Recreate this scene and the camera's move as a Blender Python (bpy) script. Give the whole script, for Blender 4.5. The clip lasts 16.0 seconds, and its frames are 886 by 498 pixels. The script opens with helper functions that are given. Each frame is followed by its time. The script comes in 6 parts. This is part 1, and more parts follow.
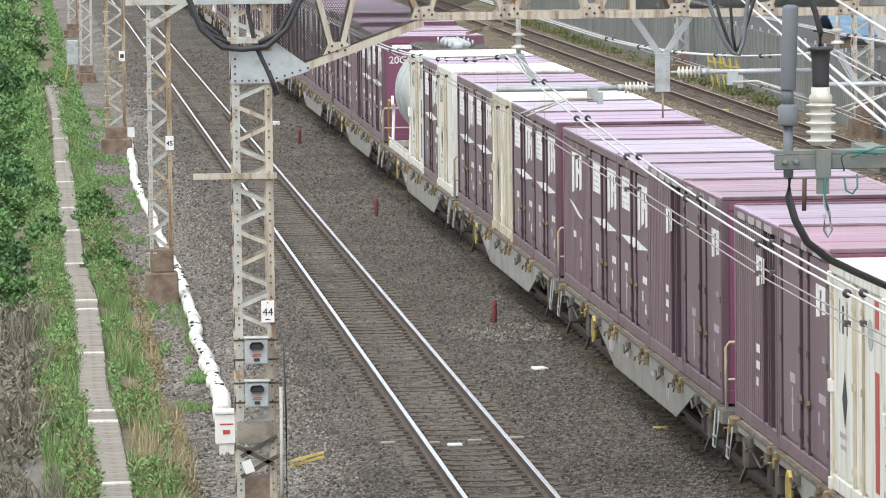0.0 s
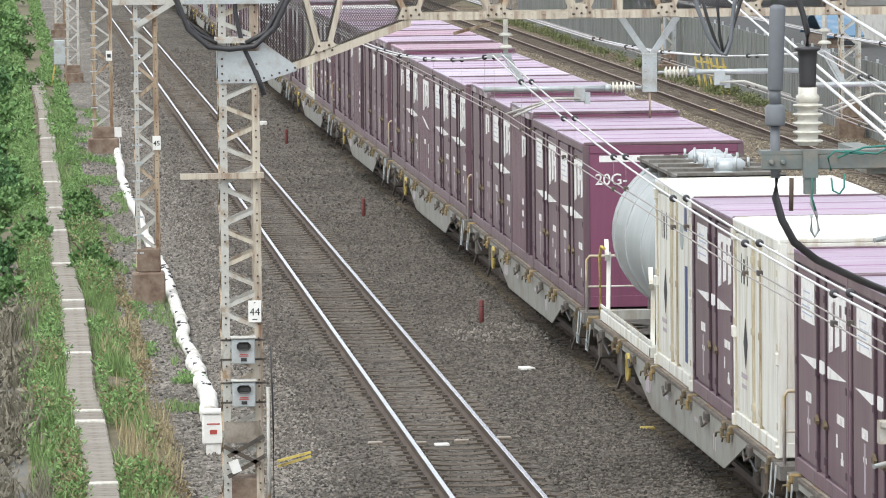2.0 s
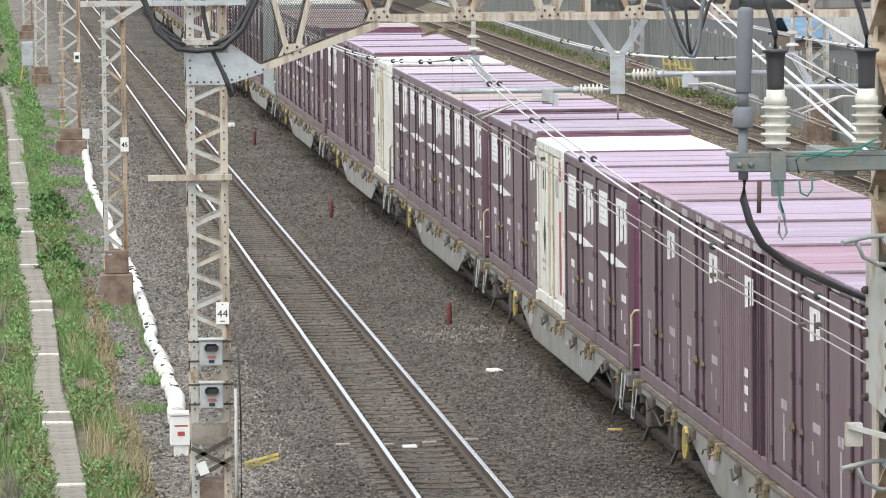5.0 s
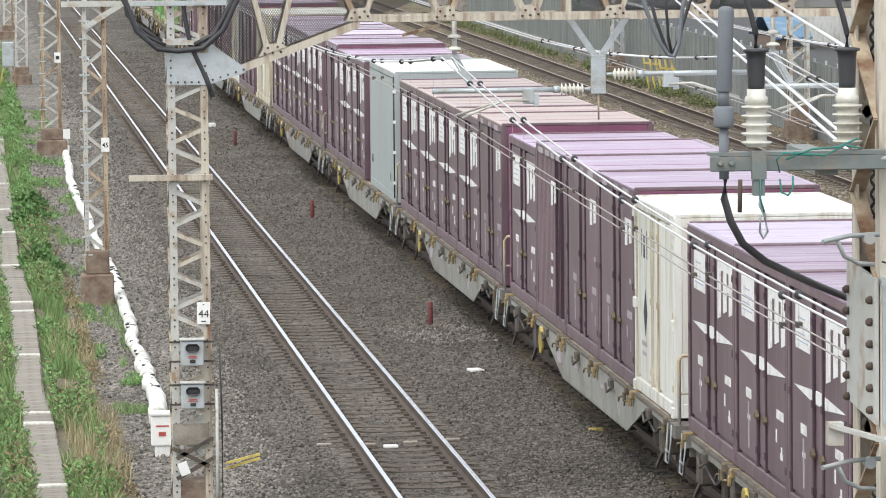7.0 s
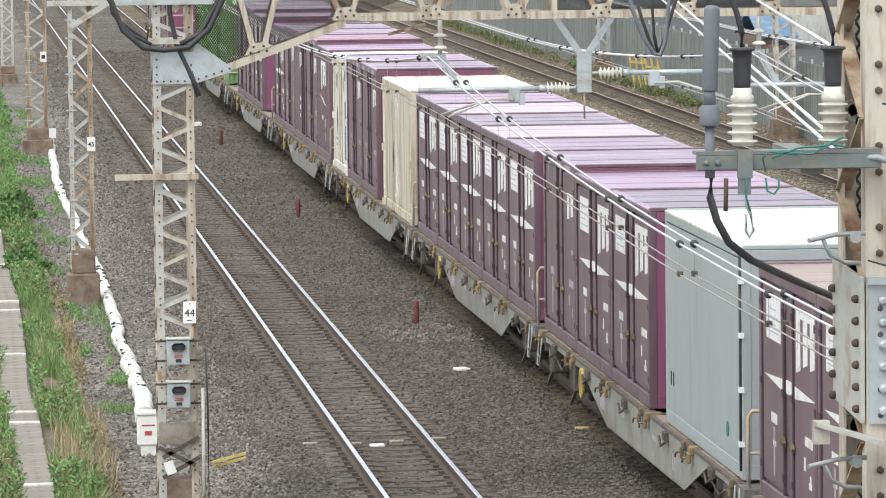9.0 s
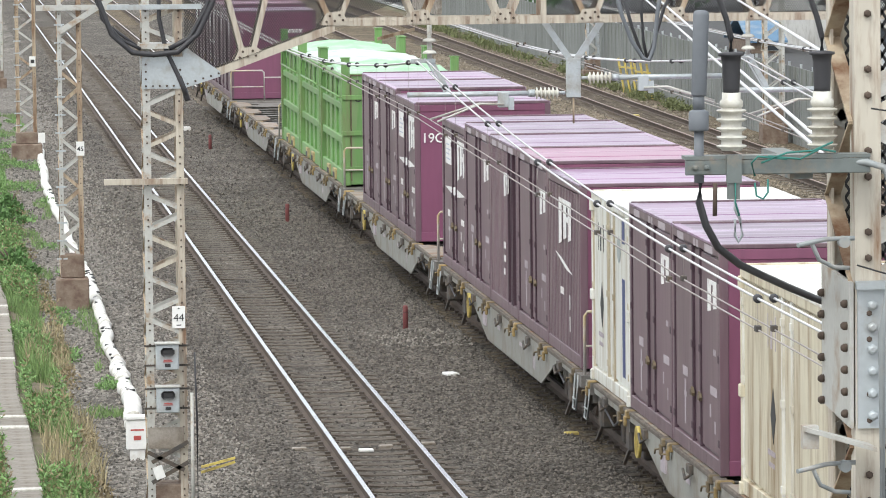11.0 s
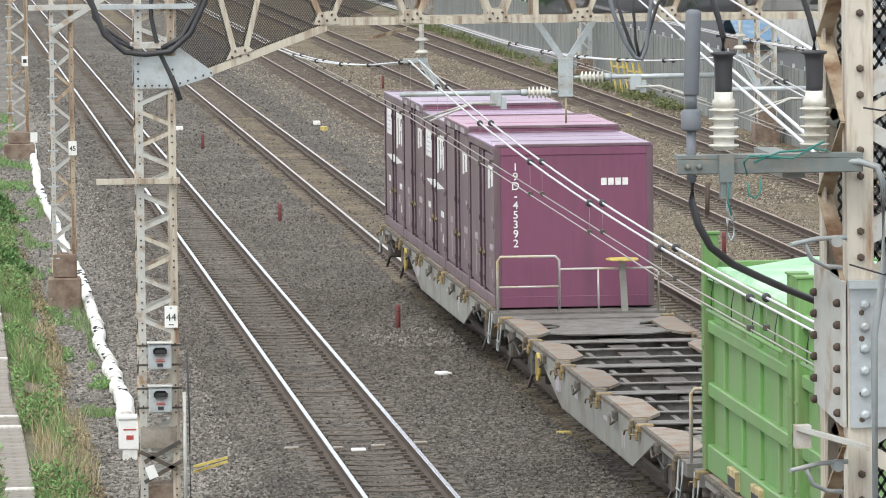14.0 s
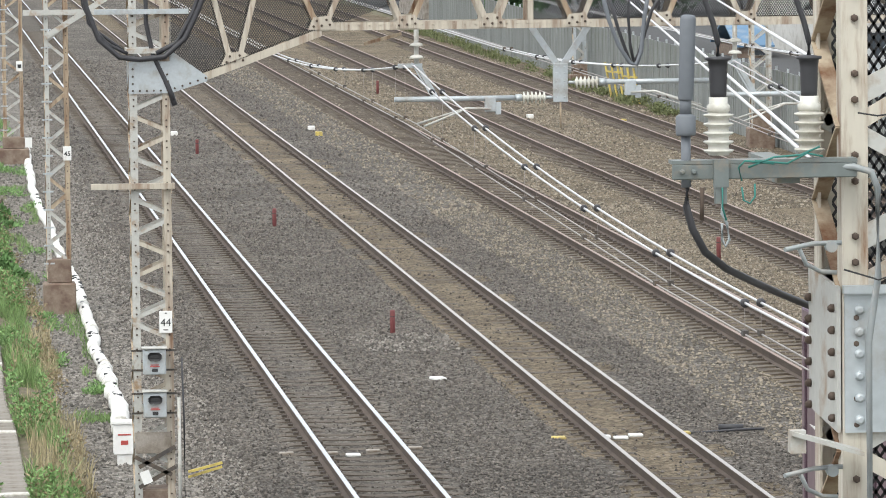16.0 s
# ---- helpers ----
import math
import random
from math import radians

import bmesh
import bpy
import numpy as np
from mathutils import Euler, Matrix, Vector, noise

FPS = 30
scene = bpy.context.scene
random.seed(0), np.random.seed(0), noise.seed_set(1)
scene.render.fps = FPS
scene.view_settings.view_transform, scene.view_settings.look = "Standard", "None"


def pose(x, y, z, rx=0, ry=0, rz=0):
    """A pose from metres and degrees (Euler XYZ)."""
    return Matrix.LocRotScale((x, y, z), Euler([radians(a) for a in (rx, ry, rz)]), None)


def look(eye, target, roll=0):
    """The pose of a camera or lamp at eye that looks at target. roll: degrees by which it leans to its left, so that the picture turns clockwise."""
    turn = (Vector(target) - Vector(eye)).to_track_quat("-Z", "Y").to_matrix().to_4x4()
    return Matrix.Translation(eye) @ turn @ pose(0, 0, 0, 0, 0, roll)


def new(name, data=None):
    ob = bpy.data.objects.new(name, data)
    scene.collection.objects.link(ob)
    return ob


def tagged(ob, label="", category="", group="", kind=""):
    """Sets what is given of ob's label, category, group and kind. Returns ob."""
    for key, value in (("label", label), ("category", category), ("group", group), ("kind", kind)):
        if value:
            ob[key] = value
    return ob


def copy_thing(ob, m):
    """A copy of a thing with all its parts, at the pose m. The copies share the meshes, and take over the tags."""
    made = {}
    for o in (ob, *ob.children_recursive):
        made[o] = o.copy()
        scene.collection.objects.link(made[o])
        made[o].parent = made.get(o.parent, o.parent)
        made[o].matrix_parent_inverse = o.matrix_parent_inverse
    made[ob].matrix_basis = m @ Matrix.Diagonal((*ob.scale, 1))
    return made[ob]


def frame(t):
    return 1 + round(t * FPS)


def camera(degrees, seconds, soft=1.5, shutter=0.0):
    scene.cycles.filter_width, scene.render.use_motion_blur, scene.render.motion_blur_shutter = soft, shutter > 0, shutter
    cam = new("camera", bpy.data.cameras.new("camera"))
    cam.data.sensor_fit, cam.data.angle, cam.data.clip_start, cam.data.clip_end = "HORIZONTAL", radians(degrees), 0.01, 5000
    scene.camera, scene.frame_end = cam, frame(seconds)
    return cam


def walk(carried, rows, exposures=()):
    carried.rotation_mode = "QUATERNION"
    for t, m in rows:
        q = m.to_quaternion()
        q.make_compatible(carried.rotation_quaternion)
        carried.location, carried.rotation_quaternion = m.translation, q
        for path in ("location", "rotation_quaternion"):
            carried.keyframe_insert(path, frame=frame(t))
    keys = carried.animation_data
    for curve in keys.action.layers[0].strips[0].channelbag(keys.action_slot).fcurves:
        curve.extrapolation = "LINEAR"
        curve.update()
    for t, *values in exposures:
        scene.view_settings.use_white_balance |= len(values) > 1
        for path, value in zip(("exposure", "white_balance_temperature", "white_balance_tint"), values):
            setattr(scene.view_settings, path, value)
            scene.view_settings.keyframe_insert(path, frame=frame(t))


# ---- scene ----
cam = camera(9.569, 16.0, soft=1.0)
EYE = (-10.039, 0.0, 7.996)


def aim(yaw, down, lean):
    """A camera pose at EYE: yaw to the right of the track, degrees down, lean."""
    return pose(*EYE, 0, 0, -yaw) @ pose(0, 0, 0, 90 - down) @ pose(0, 0, 0, 0, 0, lean)


PATH = (
    (0, 4.6672, 4.3551, -0.63), (0.5, 4.714, 4.3641, -0.62), (1, 4.7225, 4.3546, -0.61), (1.5, 4.7507, 4.3456, -0.6),
    (2, 4.8078, 4.3573, -0.6), (2.5, 4.8362, 4.3468, -0.6), (3, 4.8915, 4.3495, -0.58), (3.5, 4.9482, 4.3012, -0.56),
    (4.5, 5.08, 4.33, -0.53), (6, 5.2836, 4.3453, -0.5), (6.5, 5.3236, 4.3409, -0.51), (7, 5.3632, 4.3442, -0.59),
    (7.5, 5.4, 4.3262, -0.59), (8, 5.4407, 4.3471, -0.6), (8.5, 5.4797, 4.3644, -0.6), (9, 5.5148, 4.3564, -0.61),
    (10.2, 5.59, 4.33, -0.6), (11.5, 5.6542, 4.3002, -0.59), (12, 5.6728, 4.3307, -0.6), (12.5, 5.6933, 4.3332, -0.62),
    (13, 5.7027, 4.3355, -0.61), (13.5, 5.7097, 4.2971, -0.6), (14, 5.7156, 4.3129, -0.61), (14.5, 5.7251, 4.3187, -0.63),
    (15, 5.7478, 4.3232, -0.6), (15.5, 5.7652, 4.3008, -0.59), (16, 5.7741, 4.2582, -0.61))
walk(cam, [(t, aim(a, b, c)) for t, a, b, c in PATH])

# ---- daylight under thin cloud ----
SUN_UP, SUN_ROUND = 55.0, 215.0
world = bpy.data.worlds.new("overcast")
scene.world = world
world.use_nodes = True
wn = world.node_tree.nodes
sky = wn.new("ShaderNodeTexSky")
sky.sky_type, sky.sun_disc = "NISHITA", False
sky.sun_elevation, sky.sun_rotation = radians(SUN_UP), radians(SUN_ROUND)
sky.air_density, sky.dust_density, sky.ozone_density = 1.0, 6.0, 1.0
pale = wn.new("ShaderNodeMixRGB")
pale.inputs[0].default_value = 0.75
pale.inputs[2].default_value = (8.85, 9.25, 9.6, 1)
world.node_tree.links.new(sky.outputs[0], pale.inputs[1])
world.node_tree.links.new(pale.outputs[0], wn["Background"].inputs[0])
wn["Background"].inputs[1].default_value = 0.105
sun = new("sun", bpy.data.lights.new("sun", "SUN"))
sun.data.energy, sun.data.angle, sun.data.color = 0.9, radians(25), (0.955, 0.98, 0.935)
az = radians(SUN_ROUND)
sun.matrix_world = look((0, 0, 60), (-60 * math.sin(az) / math.tan(radians(SUN_UP)), -60 * math.cos(az) / math.tan(radians(SUN_UP)), 0))
scene.view_settings.exposure = 0.82


# ---- materials ----
def mat(name, color, rough=0.6, metal=0.0, vary=0.15, grain=6.0, dirt=None, dirt_amount=0.3, dirt_scale=1.5, bump=0.0, bump_scale=40.0,
        each=0.0, streak=False, spec=0.5, across=False):
    """A painted or raw surface: colour with broad and fine variation, patches of dirt, relief, and a shade of its own for each object."""
    m = bpy.data.materials.new(name)
    m.use_nodes = True
    nt = m.node_tree
    n, ln = nt.nodes, nt.links
    b = n["Principled BSDF"]
    tc = n.new("ShaderNodeTexCoord")
    co = tc.outputs["Object"]
    if streak or across:
        mp = n.new("ShaderNodeMapping")
        mp.inputs["Scale"].default_value = (0.07, 2.2, 1.0) if across else (1.0, 1.0, 0.12)
        ln.new(co, mp.inputs[0])
        sco = mp.outputs[0]
    else:
        sco = co
    fine = n.new("ShaderNodeTexNoise")
    fine.inputs["Scale"].default_value, fine.inputs["Detail"].default_value = grain * 5, 6
    wide = n.new("ShaderNodeTexNoise")
    wide.inputs["Scale"].default_value, wide.inputs["Detail"].default_value = grain * 0.35, 4
    ln.new(sco, fine.inputs[0])
    ln.new(co, wide.inputs[0])
    add = n.new("ShaderNodeMath")
    add.operation = "ADD"
    ln.new(fine.outputs[0], add.inputs[0])
    ln.new(wide.outputs[0], add.inputs[1])
    mr = n.new("ShaderNodeMapRange")
    mr.inputs[1].default_value, mr.inputs[2].default_value = 0.6, 1.4
    mr.inputs[3].default_value, mr.inputs[4].default_value = 1 - vary, 1 + vary
    ln.new(add.outputs[0], mr.inputs[0])
    val = mr.outputs[0]
    if each:
        info = n.new("ShaderNodeObjectInfo")
        er = n.new("ShaderNodeMapRange")
        er.inputs[3].default_value, er.inputs[4].default_value = 1 - each, 1 + each
        ln.new(info.outputs["Random"], er.inputs[0])
        mu = n.new("ShaderNodeMath")
        mu.operation = "MULTIPLY"
        ln.new(val, mu.inputs[0])
        ln.new(er.outputs[0], mu.inputs[1])
        val = mu.outputs[0]
    hs = n.new("ShaderNodeHueSaturation")
    hs.inputs["Color"].default_value = (*color, 1)
    ln.new(val, hs.inputs["Value"])
    out = hs.outputs[0]
    if dirt:
        dn = n.new("ShaderNodeTexNoise")
        dn.inputs["Scale"].default_value, dn.inputs["Detail"].default_value = dirt_scale, 8
        dn.inputs["Roughness"].default_value = 0.65
        ln.new(sco, dn.inputs[0])
        dr = n.new("ShaderNodeMapRange")
        dr.inputs[1].default_value, dr.inputs[2].default_value = 0.62 - dirt_amount * 0.45, 0.78 - dirt_amount * 0.3
        ln.new(dn.outputs[0], dr.inputs[0])
        mx = n.new("ShaderNodeMixRGB")
        mx.inputs[2].default_value = (*dirt, 1)
        ln.new(dr.outputs[0], mx.inputs[0])
        ln.new(out, mx.inputs[1])
        out = mx.outputs[0]
    ln.new(out, b.inputs["Base Color"])
    b.inputs["Roughness"].default_value, b.inputs["Metallic"].default_value = rough, metal
    b.inputs["Specular IOR Level"].default_value = spec
    if bump:
        bn = n.new("ShaderNodeTexNoise")
        bn.inputs["Scale"].default_value, bn.inputs["Detail"].default_value = bump_scale, 5
        ln.new(co, bn.inputs[0])
        bp = n.new("ShaderNodeBump")
        bp.inputs["Strength"].default_value, bp.inputs["Distance"].default_value = bump, 0.03
        ln.new(bn.outputs[0], bp.inputs["Height"])
        ln.new(bp.outputs[0], b.inputs["Normal"])
    return m


def gravel(name, tones, cell=16.0, bump=1.0):
    """Broken stone: cells of many greys and browns with deep joints."""
    m = bpy.data.materials.new(name)
    m.use_nodes = True
    nt = m.node_tree
    n, ln = nt.nodes, nt.links
    b = n["Principled BSDF"]
    tc = n.new("ShaderNodeTexCoord")
    vo = n.new("ShaderNodeTexVoronoi")
    vo.inputs["Scale"].default_value = cell
    ln.new(tc.outputs["Object"], vo.inputs[0])
    sep = n.new("ShaderNodeSeparateColor")
    ln.new(vo.outputs["Color"], sep.inputs[0])
    rp = n.new("ShaderNodeValToRGB")
    rp.color_ramp.elements[0].color, rp.color_ramp.elements[1].color = (*tones[0], 1), (*tones[2], 1)
    rp.color_ramp.elements.new(0.55).color = (*tones[1], 1)
    ln.new(sep.outputs[0], rp.inputs[0])
    wide = n.new("ShaderNodeTexNoise")
    wide.inputs["Scale"].default_value, wide.inputs["Detail"].default_value = 0.35, 9
    wide.inputs["Roughness"].default_value = 0.72
    ln.new(tc.outputs["Object"], wide.inputs[0])
    mr = n.new("ShaderNodeMapRange")
    mr.inputs[1].default_value, mr.inputs[2].default_value, mr.inputs[3].default_value, mr.inputs[4].default_value = 0.35, 0.65, 0.68, 1.3
    ln.new(wide.outputs[0], mr.inputs[0])
    hs = n.new("ShaderNodeHueSaturation")
    ln.new(rp.outputs[0], hs.inputs["Color"])
    ln.new(mr.outputs[0], hs.inputs["Value"])
    ln.new(hs.outputs[0], b.inputs["Base Color"])
    b.inputs["Roughness"].default_value = 0.95
    b.inputs["Specular IOR Level"].default_value = 0.2
    bp = n.new("ShaderNodeBump")
    bp.inputs["Strength"].default_value, bp.inputs["Distance"].default_value = bump, 0.04
    bp.invert = True
    ln.new(vo.outputs["Distance"], bp.inputs["Height"])
    ln.new(bp.outputs[0], b.inputs["Normal"])
    return m


def leafy(name, color, vary=0.45):
    """Leaves or blades: each piece of a mesh takes its own shade."""
    m = bpy.data.materials.new(name)
    m.use_nodes = True
    nt = m.node_tree
    n, ln = nt.nodes, nt.links
    b = n["Principled BSDF"]
    geo = n.new("ShaderNodeNewGeometry")
    er = n.new("ShaderNodeMapRange")
    er.inputs[3].default_value, er.inputs[4].default_value = 1 - vary, 1 + vary
    ln.new(geo.outputs["Random Per Island"], er.inputs[0])
    hs = n.new("ShaderNodeHueSaturation")
    hs.inputs["Color"].default_value = (*color, 1)
    ln.new(er.outputs[0], hs.inputs["Value"])
    ln.new(hs.outputs[0], b.inputs["Base Color"])
    b.inputs["Roughness"].default_value = 0.7
    b.inputs["Specular IOR Level"].default_value = 0.25
    return m


RUST = (0.16, 0.075, 0.035)
M_BALLAST = gravel("ballast_stone", ((0.048, 0.042, 0.036), (0.106, 0.094, 0.081), (0.235, 0.215, 0.19)), 20, 0.9)
M_BALLAST_OLD = gravel("ballast_brown", ((0.075, 0.058, 0.039), (0.155, 0.124, 0.087), (0.255, 0.214, 0.155)), 21, 0.9)
M_PATH = gravel("cess_gravel", ((0.085, 0.077, 0.068), (0.165, 0.15, 0.132), (0.31, 0.288, 0.257)), 19, 0.8)
M_STONE = leafy("loose_stone", (0.13, 0.115, 0.1), 0.62)
M_STONE_TAN = leafy("tan_stone", (0.215, 0.186, 0.145), 0.62)
M_STONE_PALE = leafy("pale_stone", (0.19, 0.175, 0.155), 0.7)
M_SLEEPER = mat("sleeper_concrete", (0.135, 0.113, 0.089), 0.9, vary=0.2, dirt=(0.085, 0.066, 0.05), dirt_amount=0.5, each=0.15, bump=0.3)
M_RAIL = mat("rail_rust", (0.098, 0.072, 0.056), 0.8, 0.1, vary=0.25, dirt=(0.07, 0.05, 0.04), dirt_amount=0.4)
M_RAIL_TOP = mat("rail_bright_steel", (0.62, 0.63, 0.66), 0.25, 1.0, vary=0.1)
M_RAIL_TOP_WORN = mat("rail_worn_top", (0.38, 0.34, 0.3), 0.3, 0.9, vary=0.1)
M_RAIL_TOP_DULL = mat("rail_dull_top", (0.26, 0.175, 0.13), 0.45, 0.6, vary=0.2)
M_CONCRETE = mat("weathered_concrete", (0.36, 0.33, 0.29), 0.9, vary=0.2, dirt=(0.17, 0.14, 0.11), dirt_amount=0.5, dirt_scale=3, bump=0.2)
M_CONCRETE_BROWN = mat("stained_concrete", (0.26, 0.205, 0.16), 0.9, vary=0.2, dirt=(0.15, 0.1, 0.075), dirt_amount=0.5, dirt_scale=4, bump=0.2)
M_LID = mat("trough_lid_concrete", (0.27, 0.248, 0.217), 0.92, vary=0.15, dirt=(0.18, 0.15, 0.12), dirt_amount=0.4, each=0.09, dirt_scale=4)
M_DUCT = mat("duct_white", (0.74, 0.73, 0.69), 0.6, vary=0.1, dirt=(0.3, 0.26, 0.2), dirt_amount=0.2, dirt_scale=2.2)
M_WHITE = mat("white_paint", (0.8, 0.8, 0.78), 0.55, vary=0.06, dirt=(0.5, 0.46, 0.4), dirt_amount=0.15)
M_STEEL_PALE = mat("galvanised_pale", (0.5, 0.5, 0.47), 0.5, 0.15, vary=0.12, dirt=(0.3, 0.19, 0.1), dirt_amount=0.22, dirt_scale=5)
M_STEEL_RUSTY = mat("steel_rusting", (0.44, 0.36, 0.26), 0.75, 0.05, vary=0.2, dirt=RUST, dirt_amount=0.42, dirt_scale=5, streak=True)
M_STEEL_CREAM = mat("steel_cream_rust", (0.52, 0.475, 0.395), 0.7, 0.05, vary=0.15, dirt=(0.2, 0.115, 0.07), dirt_amount=0.34, dirt_scale=7, streak=True)
M_MAST_NEAR = mat("near_mast_paint", (0.58, 0.54, 0.46), 0.7, 0.05, vary=0.12, dirt=(0.26, 0.15, 0.085), dirt_amount=0.32, dirt_scale=16, streak=True)
M_CONDUIT = mat("conduit_grey", (0.3, 0.325, 0.33), 0.55, 0.2, vary=0.12, dirt=(0.4, 0.38, 0.35), dirt_amount=0.25, dirt_scale=9)
M_BRUSH = leafy("dead_brush", (0.19, 0.175, 0.135), 0.35)
M_GALV = mat("galvanised", (0.47, 0.51, 0.53), 0.45, 0.35, vary=0.12, dirt=(0.35, 0.33, 0.3), dirt_amount=0.25, dirt_scale=4)
M_BLACK = mat("black_rubber", (0.042, 0.042, 0.047), 0.5, vary=0.2)
M_NET = mat("black_net", (0.034, 0.034, 0.037), 0.75, vary=0.2)
M_PORCELAIN = mat("porcelain", (0.66, 0.65, 0.59), 0.25, vary=0.06, dirt=(0.36, 0.33, 0.27), dirt_amount=0.32, dirt_scale=5)
M_GREY_TUBE = mat("grey_rubber", (0.15, 0.165, 0.185), 0.6, vary=0.12)
M_WIRE = mat("bright_conductor", (0.72, 0.72, 0.73), 0.35, 0.6, vary=0.05)
M_COPPER = mat("contact_wire", (0.36, 0.33, 0.31), 0.5, 0.5, vary=0.1)
M_RED = mat("red_stake", (0.2, 0.06, 0.06), 0.65, vary=0.2, dirt=(0.13, 0.065, 0.055), dirt_amount=0.3)
M_YELLOW = mat("yellow_paint", (0.58, 0.46, 0.12), 0.6, vary=0.15, dirt=(0.3, 0.22, 0.1), dirt_amount=0.3, dirt_scale=8)
M_DARK = mat("dark_ink", (0.03, 0.03, 0.032), 0.6)
M_TEAL = mat("green_rope", (0.04, 0.2, 0.17), 0.7)
M_SOIL = mat("dry_soil", (0.17, 0.135, 0.1), 0.95, vary=0.35, dirt=(0.09, 0.1, 0.04), dirt_amount=0.5, bump=0.6, bump_scale=12)
M_SLOPE = mat("dark_slope_sheet", (0.115, 0.117, 0.112), 0.9, vary=0.3, dirt=(0.17, 0.145, 0.105), dirt_amount=0.4, bump=0.5, bump_scale=8)
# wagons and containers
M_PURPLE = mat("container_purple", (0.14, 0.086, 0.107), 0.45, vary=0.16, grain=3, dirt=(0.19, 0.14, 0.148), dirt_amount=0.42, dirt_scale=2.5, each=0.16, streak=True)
M_PURPLE_RED = mat("container_magenta", (0.205, 0.07, 0.128), 0.45, vary=0.07, grain=3, dirt=(0.15, 0.06, 0.1), dirt_amount=0.25, dirt_scale=2, each=0.1, streak=True)
# roof tones vary; their paleness partly paints in the sheen of the sky
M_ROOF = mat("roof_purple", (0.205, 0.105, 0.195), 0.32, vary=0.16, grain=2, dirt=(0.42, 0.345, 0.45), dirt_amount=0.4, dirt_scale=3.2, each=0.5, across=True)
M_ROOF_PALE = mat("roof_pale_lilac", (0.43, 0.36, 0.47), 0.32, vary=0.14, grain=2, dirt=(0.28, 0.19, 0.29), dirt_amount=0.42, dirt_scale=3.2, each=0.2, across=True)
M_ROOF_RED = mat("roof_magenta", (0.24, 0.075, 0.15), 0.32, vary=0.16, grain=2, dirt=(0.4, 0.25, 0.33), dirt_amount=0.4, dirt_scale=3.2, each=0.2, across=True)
M_ROOF_TAN = mat("roof_tan", (0.33, 0.225, 0.2), 0.36, vary=0.16, grain=2, dirt=(0.4, 0.31, 0.29), dirt_amount=0.4, dirt_scale=3.2, each=0.2, across=True)
M_GASKET = mat("door_seal", (0.062, 0.034, 0.048), 0.6, vary=0.2)
M_MARK = mat("white_marking", (0.82, 0.82, 0.81), 0.5, vary=0.06, dirt=(0.5, 0.42, 0.42), dirt_amount=0.2, dirt_scale=6)
M_MARK_DIM = mat("faded_marking", (0.42, 0.37, 0.4), 0.6, vary=0.15)
M_REEFER = mat("container_white", (0.74, 0.745, 0.7), 0.45, vary=0.06, dirt=(0.47, 0.42, 0.32), dirt_amount=0.36, dirt_scale=4, streak=True)
M_CREAM = mat("container_cream", (0.6, 0.555, 0.43), 0.55, vary=0.1, dirt=(0.28, 0.2, 0.11), dirt_amount=0.36, dirt_scale=3.5, streak=True)
M_GREYBOX = mat("container_grey", (0.36, 0.4, 0.4), 0.45, vary=0.06, dirt=(0.3, 0.3, 0.29), dirt_amount=0.2, streak=True)
M_GREEN = mat("container_green", (0.15, 0.31, 0.1), 0.5, vary=0.12, dirt=(0.21, 0.27, 0.14), dirt_amount=0.38, dirt_scale=3, each=0.12, streak=True)
M_GREEN_POST = mat("container_green_worn", (0.145, 0.285, 0.092), 0.55, vary=0.15, dirt=(0.17, 0.18, 0.09), dirt_amount=0.34, dirt_scale=5, each=0.2, streak=True)
M_TARP = mat("tarp_green", (0.25, 0.46, 0.27), 0.5, vary=0.14, dirt=(0.5, 0.62, 0.5), dirt_amount=0.35, each=0.18, bump=0.3, bump_scale=6)
M_TARP_PALE = mat("tarp_pale", (0.55, 0.64, 0.56), 0.5, vary=0.1, dirt=(0.35, 0.6, 0.42), dirt_amount=0.3, bump=0.3, bump_scale=6)
M_TANK = mat("tank_silver", (0.36, 0.39, 0.395), 0.42, 0.25, vary=0.1, dirt=(0.46, 0.48, 0.48), dirt_amount=0.4, streak=True)
M_FRAME = mat("wagon_grey", (0.275, 0.275, 0.25), 0.6, vary=0.08, dirt=(0.19, 0.165, 0.13), dirt_amount=0.34, dirt_scale=1.6, each=0.12)
M_SOLE = mat("sole_rusty", (0.15, 0.128, 0.105), 0.8, vary=0.25, dirt=(0.075, 0.06, 0.05), dirt_amount=0.5, dirt_scale=6)
M_DECK = mat("deck_grimy", (0.17, 0.162, 0.15), 0.75, vary=0.2, dirt=(0.1, 0.085, 0.07), dirt_amount=0.4, dirt_scale=4)
M_PAD = mat("deck_pad_rusting", (0.235, 0.208, 0.175), 0.8, vary=0.2, dirt=(0.22, 0.125, 0.07), dirt_amount=0.36, dirt_scale=3, each=0.2)
M_BRASS = mat("twist_lock_worn", (0.28, 0.2, 0.085), 0.55, 0.2, vary=0.3, dirt=(0.12, 0.09, 0.05), dirt_amount=0.45, dirt_scale=9, each=0.3)
M_NOTICE_INK = mat("notice_print", (0.42, 0.47, 0.58), 0.6, vary=0.1)
M_CLIP = mat("rail_clip", (0.075, 0.06, 0.05), 0.8, vary=0.2)
M_LID_PALE = mat("pale_new_lid", (0.6, 0.58, 0.54), 0.85, vary=0.12, dirt=(0.36, 0.33, 0.28), dirt_amount=0.3, dirt_scale=5)
M_GRIME = mat("running_gear", (0.066, 0.06, 0.055), 0.75, vary=0.3, dirt=(0.12, 0.09, 0.065), dirt_amount=0.4, dirt_scale=6)
